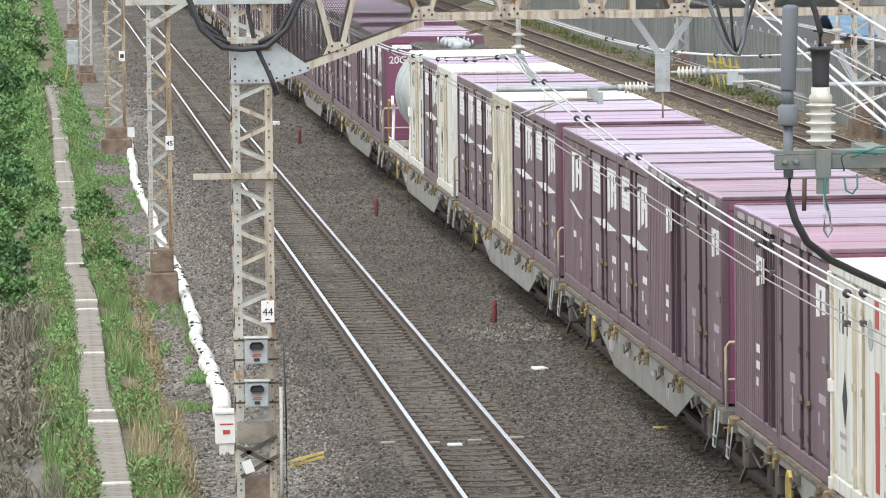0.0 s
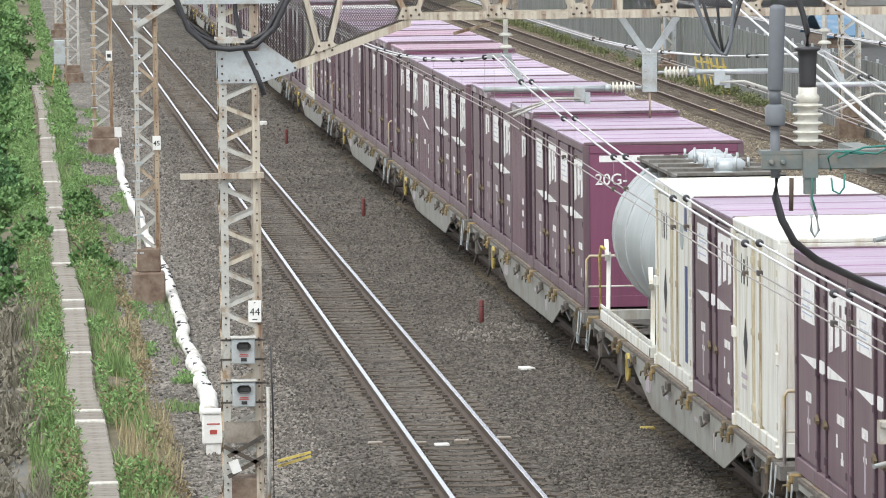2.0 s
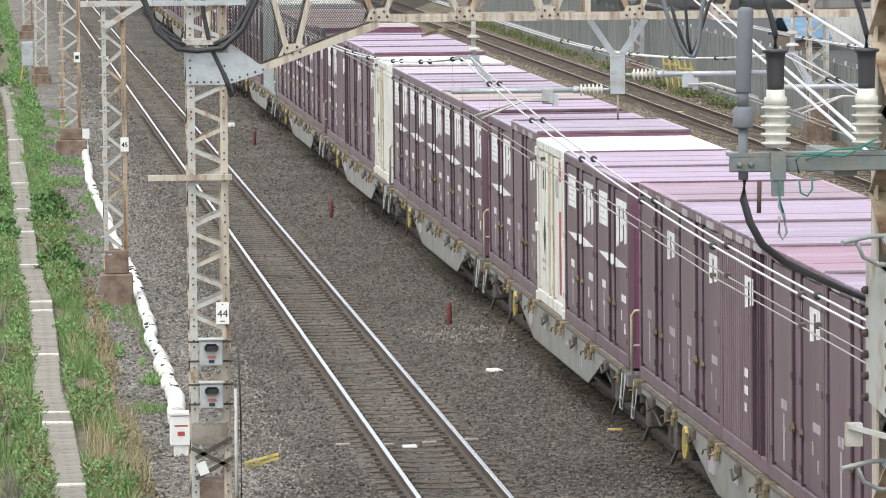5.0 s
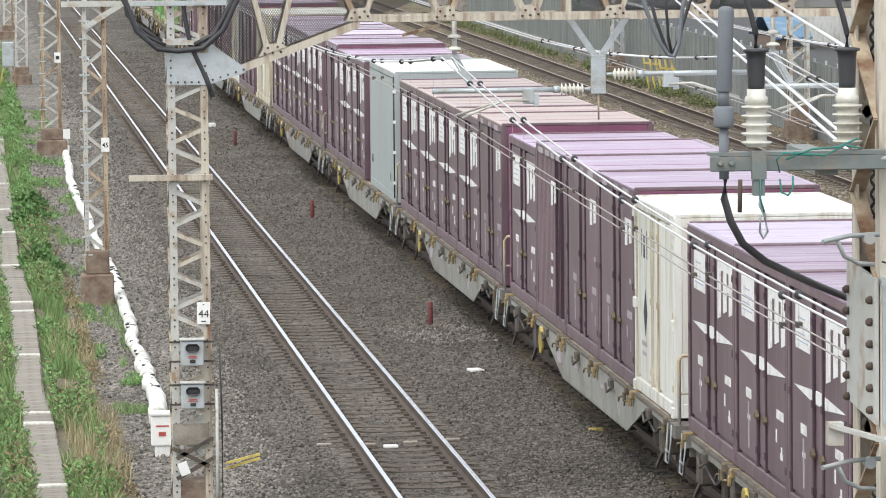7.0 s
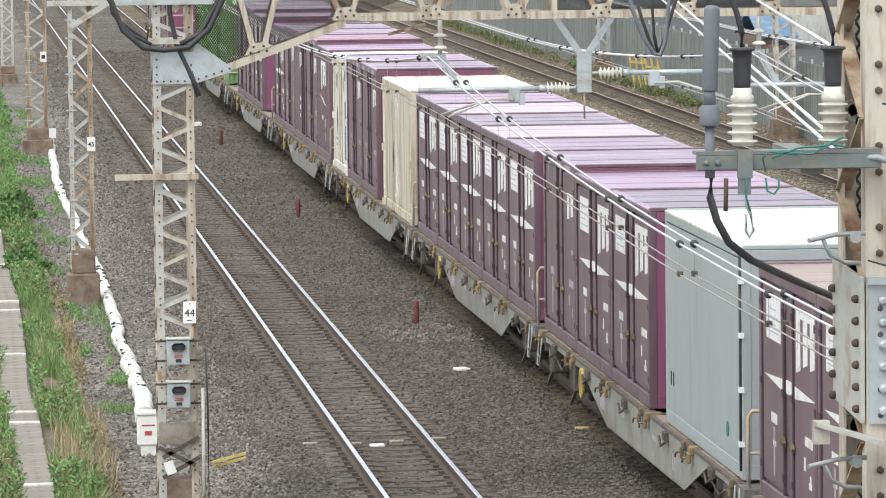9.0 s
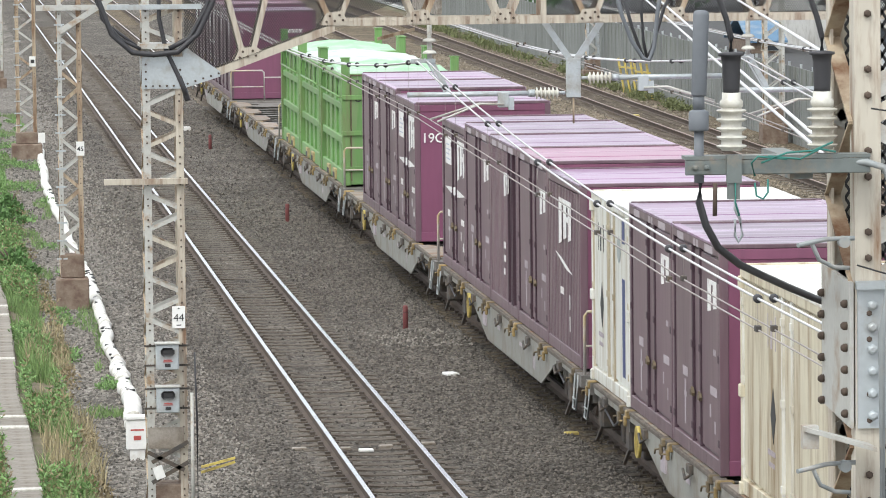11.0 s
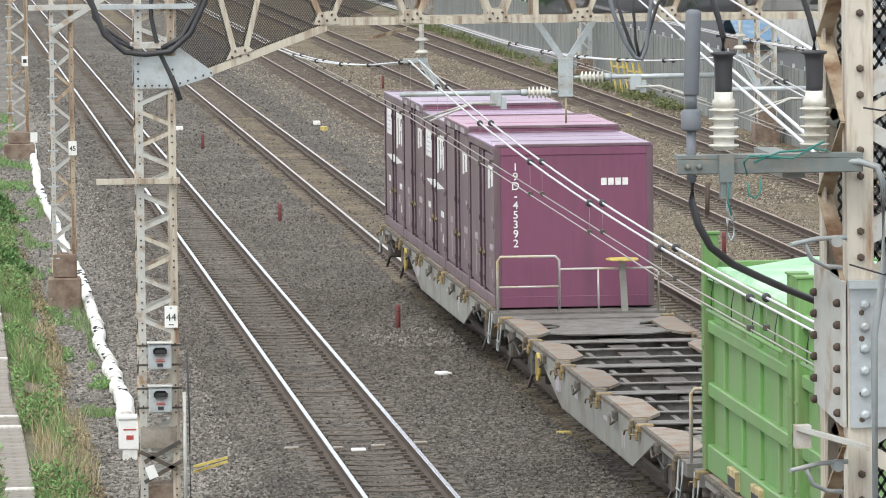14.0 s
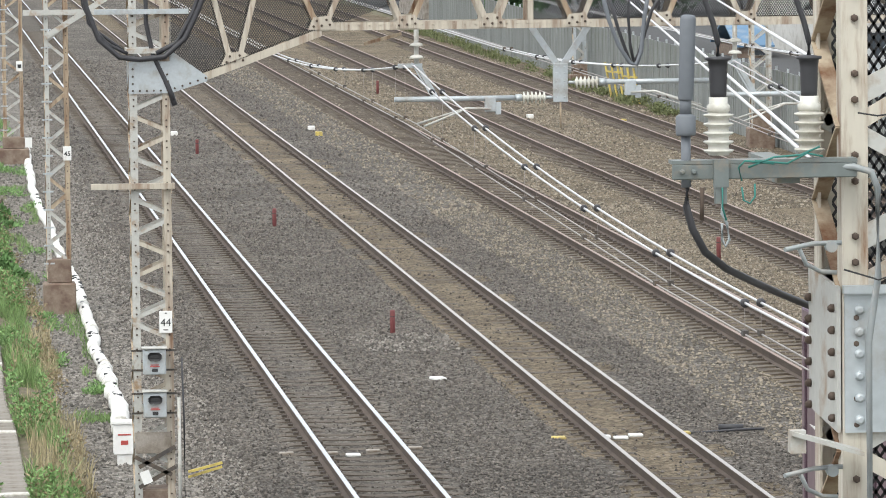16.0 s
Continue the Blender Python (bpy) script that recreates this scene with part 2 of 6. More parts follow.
M_TWIST = mat("twist_lock", (0.17, 0.13, 0.075), 0.7, vary=0.3, dirt=(0.09, 0.07, 0.045), dirt_amount=0.5, dirt_scale=9, each=0.3)
M_FORK = mat("pocket_ochre", (0.5, 0.4, 0.2), 0.6, vary=0.15, dirt=(0.25, 0.2, 0.12), dirt_amount=0.4, dirt_scale=7)
M_HANDRAIL = mat("handrail_paint", (0.5, 0.47, 0.45), 0.55, vary=0.12, dirt=(0.4, 0.3, 0.12), dirt_amount=0.25)
M_STRIPE_RED = mat("stripe_red", (0.42, 0.07, 0.06), 0.5, vary=0.1)
M_STRIPE_BLUE = mat("stripe_blue", (0.05, 0.07, 0.2), 0.5, vary=0.1)
# surroundings
M_FENCE = mat("fence_sheet", (0.235, 0.25, 0.245), 0.6, 0.1, vary=0.15, dirt=(0.17, 0.185, 0.165), dirt_amount=0.42, dirt_scale=1.4, each=0.14, streak=True)
M_BLUE = mat("blue_sheet", (0.1, 0.2, 0.32), 0.6, vary=0.12, dirt=(0.25, 0.3, 0.35), dirt_amount=0.3)
M_WALL = mat("pale_wall", (0.62, 0.61, 0.58), 0.8, vary=0.1, dirt=(0.4, 0.38, 0.34), dirt_amount=0.3)
M_GLASS_DARK = mat("dark_window", (0.05, 0.06, 0.07), 0.15, vary=0.1)
M_ASPHALT = mat("asphalt", (0.055, 0.055, 0.056), 0.9, vary=0.2, bump=0.2)
M_LEAF = leafy("leaf_green", (0.14, 0.25, 0.095), 0.4)
M_LEAF_DARK = leafy("leaf_dark", (0.08, 0.168, 0.066), 0.4)
M_GRASS = leafy("grass_green", (0.18, 0.275, 0.105), 0.4)
M_GRASS_OLIVE = leafy("grass_olive", (0.15, 0.17, 0.08), 0.4)
M_GRASS_DRY = leafy("grass_dry", (0.36, 0.31, 0.19), 0.4)
M_WEED = leafy("weed_green", (0.162, 0.272, 0.1), 0.45)
M_WEED_BROWN = leafy("weed_brown", (0.25, 0.2, 0.12), 0.4)
M_ARM = mat("bracket_dark_grey", (0.17, 0.195, 0.19), 0.55, 0.1, vary=0.15, dirt=(0.3, 0.24, 0.18), dirt_amount=0.25, dirt_scale=9)
M_BARK = mat("bark", (0.09, 0.07, 0.05), 0.9, vary=0.3)


# ---- mesh helpers ----
def box(bm, x0, x1, y0, y1, z0, z1, m=None, bev=0.0):
    vs = [bm.verts.new((x, y, z)) for x in (x0, x1) for y in (y0, y1) for z in (z0, z1)]
    if m is not None:
        for v in vs:
            v.co = m @ v.co
    fs = [bm.faces.new([vs[i] for i in q]) for q in ((0, 1, 3, 2), (4, 6, 7, 5), (0, 4, 5, 1), (2, 3, 7, 6), (0, 2, 6, 4), (1, 5, 7, 3))]
    if bev:
        bmesh.ops.bevel(bm, geom=list({e for f in fs for e in f.edges}), offset=bev, segments=1, affect="EDGES")
    return bm


def bar(bm, a, b, w, h=None):
    """A square bar from a to b, w wide and h high."""
    a, b = Vector(a), Vector(b)
    h = h or w
    d = b - a
    m = Matrix.Translation(a) @ d.to_track_quat("Z", "X").to_matrix().to_4x4()
    return box(bm, -w / 2, w / 2, -h / 2, h / 2, 0, d.length, m)


def rod(bm, pts, r, sides=8):
    """A round rod along the points."""
    rings = []
    pts = [Vector(p) for p in pts]
    for i, p in enumerate(pts):
        d = (pts[min(i + 1, len(pts) - 1)] - pts[max(i - 1, 0)]).normalized()
        q = d.to_track_quat("Z", "X")
        rings.append([bm.verts.new(p + q @ Vector((r * math.cos(6.2832 * k / sides), r * math.sin(6.2832 * k / sides), 0))) for k in range(sides)])
    for r0, r1 in zip(rings, rings[1:]):
        for k in range(sides):
            bm.faces.new((r0[k], r0[(k + 1) % sides], r1[(k + 1) % sides], r1[k])).smooth = True
    bm.faces.new(rings[0][::-1])
    bm.faces.new(rings[-1])
    return bm


def lathe(bm, prof, m, sides=20):
    """A turned body: (radius, height) pairs round m's z axis."""
    rings = [[bm.verts.new(m @ Vector((r * math.cos(6.2832 * k / sides), r * math.sin(6.2832 * k / sides), z))) for k in range(sides)] for r, z in prof]
    for r0, r1 in zip(rings, rings[1:]):
        for k in range(sides):
            bm.faces.new((r0[k], r0[(k + 1) % sides], r1[(k + 1) % sides], r1[k])).smooth = True
    bm.faces.new(rings[0][::-1])
    bm.faces.new(rings[-1])
    return bm


def slab(bm, pts, along, thick):
    """A flat plate: outline pts (3D), made thick along a vector."""
    t = Vector(along).normalized() * thick
    a = [bm.verts.new(Vector(p)) for p in pts]
    b = [bm.verts.new(Vector(p) + t) for p in pts]
    bm.faces.new(a)
    bm.faces.new(b[::-1])
    for i in range(len(a)):
        j = (i + 1) % len(a)
        bm.faces.new((a[j], a[i], b[i], b[j]))
    return bm


def mesh_of(name, bm, material):
    bmesh.ops.recalc_face_normals(bm, faces=bm.faces[:])
    me = bpy.data.meshes.new(name)
    bm.to_mesh(me)
    bm.free()
    me.materials.append(material)
    return me


def part(name, bm, material, parent=None, label=""):
    ob = new(name, mesh_of(name, bm, material) if not isinstance(bm, bpy.types.Mesh) else bm)
    if parent is not None:
        ob.parent = parent
    return tagged(ob, label)


def thing(name, label, category, group="", m=None):
    ob = new(name)
    ob.empty_display_size = 0.3
    if m is not None:
        ob.matrix_basis = m
    return tagged(ob, label, category, group)


def soup(name, verts, faces, material):
    me = bpy.data.meshes.new(name)
    me.from_pydata([tuple(v) for v in verts], [], faces)
    me.materials.append(material)
    return me


def NB():
    return bmesh.new()


# ---- ground, tracks ----
TRACKS = (-3.96, 0.0, 4.24, 7.99, 11.89)
RAIL_X = 0.566


def ground_z(x, y):
    """Height of the ground: ballast beds level under the tracks, a shoulder down to the cess, a slope beyond the cable trough."""
    pts = ((-60, -2.2), (-14, -1.5), (-10.4, -0.75), (-9.3, -0.36), (-7.6, -0.34), (-6.4, -0.33), (-5.65, -0.2), (-5.0, -0.158), (-4.66, -0.172), (-4.4, -0.171), (-3.52, -0.171), (-3.26, -0.172), (-2.95, -0.158), (-2.2, -0.17), (-1.05, -0.158), (-0.7, -0.172), (-0.44, -0.171),
           (0.44, -0.171), (0.7, -0.172), (1.05, -0.158), (2.1, -0.2), (3.2, -0.18), (5.3, -0.18), (6.2, -0.22), (7.0, -0.18), (9.0, -0.18), (9.9, -0.2), (10.9, -0.18), (12.9, -0.18), (13.6, -0.22), (60, -0.3))
    for (xa, za), (xb, zb) in zip(pts, pts[1:]):
        if x <= xb:
            return za + (zb - za) * (x - xa) / (xb - xa) + 0.012 * noise.noise((x * 1.3, y * 0.5, 0))
    return -0.3


def sheet(name, xs, ys, material, dz=0.0):
    vs = [(x, y, ground_z(x, y) + dz) for y in ys for x in xs]
    w = len(xs)
    fs = [(j * w + i, j * w + i + 1, (j + 1) * w + i + 1, (j + 1) * w + i) for j in range(len(ys) - 1) for i in range(w - 1)]
    me = soup(name, vs, fs, material)
    for p in me.polygons:
        p.use_smooth = True
    return me


def build_ground():
    ys = [-200, -60, 0] + [30 + 1.5 * i for i in range(180)] + [330, 420, 600, 1200, 3000]
    xs = [-3000, -400, -60, -30, -18, -14] + [-13 + 0.3 * i for i in range(92)] + [16, 20, 40, 400, 3000]
    me = sheet("ground", xs, ys, M_BALLAST)
    me.materials.append(M_BALLAST_OLD)
    me.materials.append(M_PATH)
    me.materials.append(M_SOIL)
    me.materials.append(M_SLOPE)
    for p in me.polygons:
        x = p.center.x + 0.25 * noise.noise((p.center.x, p.center.y * 0.4, 3))
        y = p.center.y
        if x < -9.75:
            p.material_index = 4 if y < 112 else 3
        elif x < -7.75 or x > 14.2:
            p.material_index = 3
        elif x < -5.9:
            p.material_index = 2
        elif x > 3.3 or -0.9 < x < 0.9:
            p.material_index = 1
    ob = new("ground", me)
    tagged(ob, "grey-brown ballast with gravel cess and soil verge", "ground", kind="structure")


RAIL_SHAPE = ((-0.062, -0.153), (0.062, -0.153), (0.062, -0.142), (0.012, -0.12), (0.009, -0.045), (0.032, -0.034), (0.0325, -0.006), (0.024, 0.0),
              (-0.024, 0.0), (-0.0325, -0.006), (-0.032, -0.034), (-0.009, -0.045), (-0.012, -0.12), (-0.062, -0.142))


def rail(x, material_top, parent):
    bm = NB()
    a = [bm.verts.new((x + px, -60, pz)) for px, pz in RAIL_SHAPE]
    b = [bm.verts.new((x + px, 900, pz)) for px, pz in RAIL_SHAPE]
    for i in range(len(a)):
        j = (i + 1) % len(a)
        f = bm.faces.new((a[i], a[j], b[j], b[i]))
        if i in (6, 7, 8):
            f.material_index = 1
    bm.faces.new(a[::-1])
    bm.faces.new(b)
    me = mesh_of("rail", bm, M_RAIL)
    me.materials.append(material_top)
    part("rail", me, None, parent)


def sleeper_bm(bm, x, y):
    w, l = 0.125, 1.0
    prof = ((-l, -0.19), (-l, -0.168), (-0.75, -0.148), (-0.4, -0.15), (-0.2, -0.165), (0.2, -0.165), (0.4, -0.15), (0.75, -0.148), (l, -0.168), (l, -0.19))
    slab(bm, [(x + px, y - w, pz + (0 if pz > -0.185 else -0.06)) for px, pz in prof], (0, 1, 0), 2 * w)


def build_tracks():
    near = NB()
    sleeper_bm(near, 0, 0)
    for sx in (-RAIL_X, RAIL_X):
        for s in (-0.11, 0.11):
            n0 = len(near.faces)
            box(near, sx + s - 0.035, sx + s + 0.035, -0.06, 0.06, -0.15, -0.113)
            near.faces.ensure_lookup_table()
            for f in near.faces[n0:]:
                f.material_index = 1
    sleeper = mesh_of("sleeper", near, M_SLEEPER)
    sleeper.materials.append(M_CLIP)
    for i, tx in enumerate(TRACKS):
        root = tagged(new("track_%d" % (i + 1)), "railway track with concrete sleepers and " + ("polished" if i < 2 else "rust-brown") + " rails", "track", kind="structure")
        top = (M_RAIL_TOP, M_RAIL_TOP_WORN, M_RAIL_TOP_DULL)[min(i, 2)]
        rail(tx - RAIL_X, top, root)
        rail(tx + RAIL_X, top, root)
        y0, n = (61.0, 170) if i < 2 else (84.0, 88)
        for k in range(n):
            ob = new("sleeper", sleeper)
            ob.location = (tx + random.uniform(-0.02, 0.02), y0 + 0.6 * k, random.uniform(-0.008, 0.004) - (0.007 if i == 1 else 0.0))
            ob.parent = root
        far = NB()
        for k in range(150):
            sleeper_bm(far, tx, y0 + 0.6 * (n + k))
        for k in range(40):
            sleeper_bm(far, tx, y0 - 0.6 * (k + 1))
        tagged(part("far_sleepers", far, M_SLEEPER, root), kind="stuff")


def build_stones():
    """Loose stones over the ballast: small ones near, larger and sparser far off."""
    rs = np.random.RandomState(4)
    base = np.array([(1, 0, 0), (0, 1, 0), (-1, 0, 0), (0, -1, 0), (0, 0, 0.95), (0, 0, -0.5)])
    tri = np.array([(0, 1, 4), (1, 2, 4), (2, 3, 4), (3, 0, 4), (1, 0, 5), (2, 1, 5), (3, 2, 5), (0, 3, 5)])

    def scatter(name, label, n, x0, x1, y0, y1, power, s0, s1, material, crib):
        x = x0 + (x1 - x0) * rs.rand(n)
        y = y0 + (y1 - y0) * rs.rand(n) ** power
        keep = np.ones(n, bool)
        for t in TRACKS:
            keep &= np.abs(np.abs(x - t) - RAIL_X) > 0.085
            keep &= (np.abs(x - t) > 0.95) | (rs.rand(n) < crib)
        x, y = x[keep], y[keep]
        n = len(x)
        z = np.array([ground_z(a, b) for a, b in zip(x, y)])
        s = (s0 + (s1 - s0) * rs.rand(n) ** 2)[:, None]
        a = rs.rand(n) * 6.283
        v = base[None] * (1 + 0.6 * (rs.rand(n, 6, 3) - 0.5)) * s[:, :, None] * np.array((1, 0.8, 0.85))
        ca, sa = np.cos(a)[:, None], np.sin(a)[:, None]
        out = np.stack((x[:, None] + v[:, :, 0] * ca - v[:, :, 1] * sa, y[:, None] + v[:, :, 0] * sa + v[:, :, 1] * ca, z[:, None] + v[:, :, 2] + 0.01), 2).reshape(-1, 3)
        fs = (tri[None] + 6 * np.arange(n)[:, None, None]).reshape(-1, 3)
        tagged(new(name, soup(name, out.tolist(), fs.tolist(), material)), label, "gravel", kind="stuff")
    scatter("loose_ballast", "loose broken stones lying on the ballast", 66000, -6.3, 1.9, 61, 118, 1.25, 0.014, 0.037, M_STONE, 0.12)
    scatter("loose_ballast", "loose tan-grey stones between the farther tracks", 46000, 1.9, 9.6, 64, 122, 1.1, 0.015, 0.04, M_STONE_TAN, 0.12)
    scatter("loose_ballast", "loose broken stones on the far ballast", 16000, -6.3, 1.9, 116, 215, 1.2, 0.025, 0.055, M_STONE, 0.15)
    scatter("loose_ballast", "loose tan-grey stones on the far tracks", 26000, 1.9, 13.6, 120, 215, 1.2, 0.025, 0.055, M_STONE_TAN, 0.15)
    scatter("cess_stones", "pale loose stones along the cess", 20000, -7.9, -5.6, 61, 160, 1.4, 0.018, 0.045, M_STONE_PALE, 1.0)
    scatter("pale_chippings", "pale fresh chippings scattered round a stake", 500, -2.6, -0.95, 86.5, 89.5, 1.0, 0.02, 0.05, M_STONE_PALE, 1.0)


# ---- lattice masts and gantry ----
def bolt_row(bm, pts, axis, r=0.012):
    for p in pts:
        m = Matrix.Translation(p) @ Vector(axis).to_track_quat("Z", "X").to_matrix().to_4x4()
        lathe(bm, ((r, 0), (r, 0.012), (r * 0.5, 0.02)), m, 6)


def dark_bolts(bm, pts, axis, r=0.012):
    """Rusty bolts: they take the second material of their mesh."""
    n0 = len(bm.faces)
    bolt_row(bm, pts, axis, r)
    bm.faces.ensure_lookup_table()
    for f in bm.faces[n0:]:
        f.material_index = 1


def lattice_mast(name, label, x0, x1, y0, y1, z0, z1, pitch, chord=0.085, mats=(M_STEEL_PALE, M_STEEL_RUSTY), lace=0.05, base=None, start=0.0, gap=0.0):
    root = thing(name, label, "mast", "lattice masts", pose((x0 + x1) / 2, (y0 + y1) / 2, z0))
    hx, hy, h, t = (x1 - x0) / 2, (y1 - y0) / 2, z1 - z0, 0.009
    for sx in (-1, 1):
        for sy in (-1, 1):
            bm = NB()
            x, y = sx * hx, sy * hy
            box(bm, min(x, x - sx * chord), max(x, x - sx * chord), min(y, y - sy * t), max(y, y - sy * t), 0, h)
            box(bm, min(x, x - sx * t), max(x, x - sx * t), min(y - sy * t, y - sy * chord), max(y - sy * t, y - sy * chord), 0, h)
            n = int(h / pitch * 2)
            dark_bolts(bm, [(x - sx * chord / 2, y, start + (k + 0.5) * pitch / 2 + d) for k in range(n) for d in (-0.04, 0.04)], (0, sy, 0))
            part("chord", bm, mats[0 if sx < 0 else 1], root).data.materials.append(M_RAIL)
    n = int((h - start) / pitch)
    for k in range(n):
        za, zb = start + k * pitch + gap, start + (k + 0.5) * pitch
        zc = start + (k + 1) * pitch - gap
        for sy in (-1, 1):
            bm = NB()
            y = sy * (hy - 0.012)
            for a, b in (((-hx + 0.03, za), (hx - 0.03, zb - gap)), ((hx - 0.03, zb + gap), (-hx + 0.03, zc))):
                bar(bm, (a[0], y, a[1]), (b[0], y, b[1]), lace, 0.008)
            part("lacing", bm, M_STEEL_PALE if k % 3 else mats[1], root)
        for sx in (-1, 1):
            bm = NB()
            x = sx * (hx - 0.012)
            bar(bm, (x, -hy + 0.03, za), (x, hy - 0.03, zb), 0.008, lace)
            bar(bm, (x, hy - 0.03, zb), (x, -hy + 0.03, zc), 0.008, lace)
            part("side_lacing", bm, M_STEEL_RUSTY, root)
    if name == "signal_mast":
        for k in range(int(h / 0.33)):
            bm = NB()
            bar(bm, (-hx - 0.06, -hy, 0.9 + 0.33 * k), (-hx + 0.13, -hy - 0.01, 0.9 + 0.33 * k), 0.028, 0.02)
            part("step_peg", bm, M_GALV, root)
    if base:
        bm = NB()
        box(bm, -base[0], base[0], -base[0], base[0], -0.5, base[1] * 0.55, bev=0.03)
        box(bm, -base[0] * 0.72, base[0] * 0.72, -base[0] * 0.72, base[0] * 0.72, base[1] * 0.55, base[1], bev=0.02)
        part("foundation", bm, M_CONCRETE_BROWN, root, "brown stained concrete foundation")
    return root


def net(x0, x1, z0, z1, y, pitch=0.03, w=0.0085):
    """Black plastic netting of crossing strands."""
    vs, fs = [], []
    slope = 1.5

    def strand(sign):
        span = (z1 - z0) / slope
        k = x0 - span
        while k < x1 + span:
            xa, za, xb, zb = k, z0, k + span, z1
            if sign < 0:
                xa, xb = xb, xa
            if xa > xb:
                xa, za, xb, zb = xb, zb, xa, za
            lo, hi = max(xa, x0), min(xb, x1)
            if hi - lo > 0.01:
                f = lambda x: za + (zb - za) * (x - xa) / (xb - xa)
                o = len(vs)
                hw = w * 0.9
                vs.extend([(lo, y, f(lo) - hw), (hi, y, f(hi) - hw), (hi, y, f(hi) + hw), (lo, y, f(lo) + hw),
                           (lo, y + 0.004, f(lo) - hw), (hi, y + 0.004, f(hi) - hw), (hi, y + 0.004, f(hi) + hw), (lo, y + 0.004, f(lo) + hw)])
                fs.extend([(o, o + 1, o + 2, o + 3), (o + 7, o + 6, o + 5, o + 4), (o, o + 4, o + 5, o + 1), (o + 3, o + 2, o + 6, o + 7)])
            k += pitch
    strand(1)
    strand(-1)
    return soup("net", vs, fs, M_NET)


GY = 64.6


def build_gantry():
    root = lattice_mast("gantry_mast", "tall lattice mast, pale grey and rusting, with bolted gusset", -7.33, -6.84, GY, GY + 0.5, -0.35, 8.2, 0.51, 0.092, (M_STEEL_PALE, M_STEEL_CREAM), 0.048, base=(0.34, 0.62), start=0.14, gap=0.035)
    cx, cz = -7.085, -0.35
    P = lambda x, y, z: (x - cx, y - GY - 0.25, z - cz)
    # gussets each side of the mast, under the haunch of the beam
    for y in (GY - 0.022, GY + 0.51):
        bm = NB()
        out = [(-7.34, 5.13), (-6.83, 5.13), (-6.38, 5.27), (-6.38, 5.33), (-6.83, 5.66), (-6.83, 5.52), (-7.34, 5.52)]
        slab(bm, [P(x, y, z) for x, z in out], (0, 1, 0), 0.012)
        pts = [(-7.29 + 0.085 * i, 5.165) for i in range(6)] + [(-6.78 + 0.095 * i, 5.19 + 0.03 * i) for i in range(5)] + [(-7.29, 5.25), (-7.29, 5.34), (-7.29, 5.43), (-6.87, 5.27), (-6.87, 5.36)]
        dark_bolts(bm, [P(x, y, z) for x, z in pts], (0, -1, 0), 0.014)
        part("gusset", bm, M_GALV, root, "pale blue-grey bolted gusset plate").data.materials.append(M_RAIL)
    bm = NB()
    box(bm, *[c for a, b in zip(P(-7.36, GY - 0.06, 5.62), P(-6.8, GY + 0.56, 5.68)) for c in (a, b)])
    part("band_plate", bm, M_STEEL_PALE, root)
    bm = NB()
    box(bm, *[c for a, b in zip(P(-7.75, GY - 0.06, 6.1), P(-6.6, GY + 0.02, 6.16)) for c in (a, b)])
    part("upper_crossarm", bm, M_GALV, root)
    bm = NB()
    box(bm, *[c for a, b in zip(P(-7.82, GY - 0.09, 3.985), P(-6.8, GY - 0.01, 4.035)) for c in (a, b)])
    box(bm, *[c for a, b in zip(P(-7.82, GY - 0.09, 3.965), P(-6.8, GY - 0.078, 3.985)) for c in (a, b)])
    part("crossarm", bm, M_STEEL_CREAM, root, "angle-iron crossarm flecked with rust")

    # number plate and two meter boxes
    def sign(parent, x, y, z, text, w=0.16, h=0.27):
        bm = NB()
        box(bm, x - w / 2, x + w / 2, y - 0.008, y, z - h / 2, z + h / 2, bev=0.003)
        sg = part("number_plate", bm, M_WHITE, parent, "small white number plate")
        cu = bpy.data.curves.new("digits", "FONT")
        cu.body, cu.size, cu.align_x, cu.align_y, cu.extrude = text, 0.13, "CENTER", "CENTER", 0.001
        tmp = bpy.data.objects.new("digits", cu)
        scene.collection.objects.link(tmp)
        me = bpy.data.meshes.new_from_object(tmp.evaluated_get(bpy.context.evaluated_depsgraph_get()))
        bpy.data.objects.remove(tmp)
        me.materials.clear()
        me.materials.append(M_DARK)
        ob = new("digits", me)
        ob.parent = sg
        ob.matrix_basis = pose(x, y - 0.0105, z - 0.01, 90)
        for zz, ww in ((h * 0.4, 0.02), (-h * 0.36, 0.06)):
            bm = NB()
            box(bm, x - ww / 2, x + ww / 2, y - 0.011, y - 0.008, z + zz - 0.006, z + zz + 0.006)
            part("bar", bm, M_DARK, sg)
    sign(root, *P(-6.93, GY - 0.02, 2.33), "44")
    for z in (1.86, 1.33):
        bx = thing("meter_box", "grey steel meter box with a dark window", "box", "meter boxes", pose(-7.08, GY - 0.1, z))
        bm = NB()
        box(bm, -0.14, 0.14, -0.09, 0.09, -0.16, 0.15, bev=0.012)
        part("case", bm, M_GALV, bx)
        bm = NB()
        box(bm, -0.155, 0.155, -0.11, 0.1, 0.152, 0.172, bev=0.005)
        part("lid", bm, M_STEEL_PALE, bx)
        bm = NB()
        box(bm, -0.085, 0.085, -0.104, -0.091, 0.01, 0.11, bev=0.03)
        part("window", bm, M_DARK, bx)
        bm = NB()
        box(bm, -0.05, 0.05, -0.1, -0.092, -0.045, -0.035)
        box(bm, -0.06, 0.06, -0.1, -0.092, -0.065, -0.055)
        part("red_bar", bm, M_STRIPE_RED, bx)
        bm = NB()
        box(bm, -0.035, 0.035, -0.1, -0.092, -0.125, -0.085)
        part("nameplate", bm, M_DARK, bx)
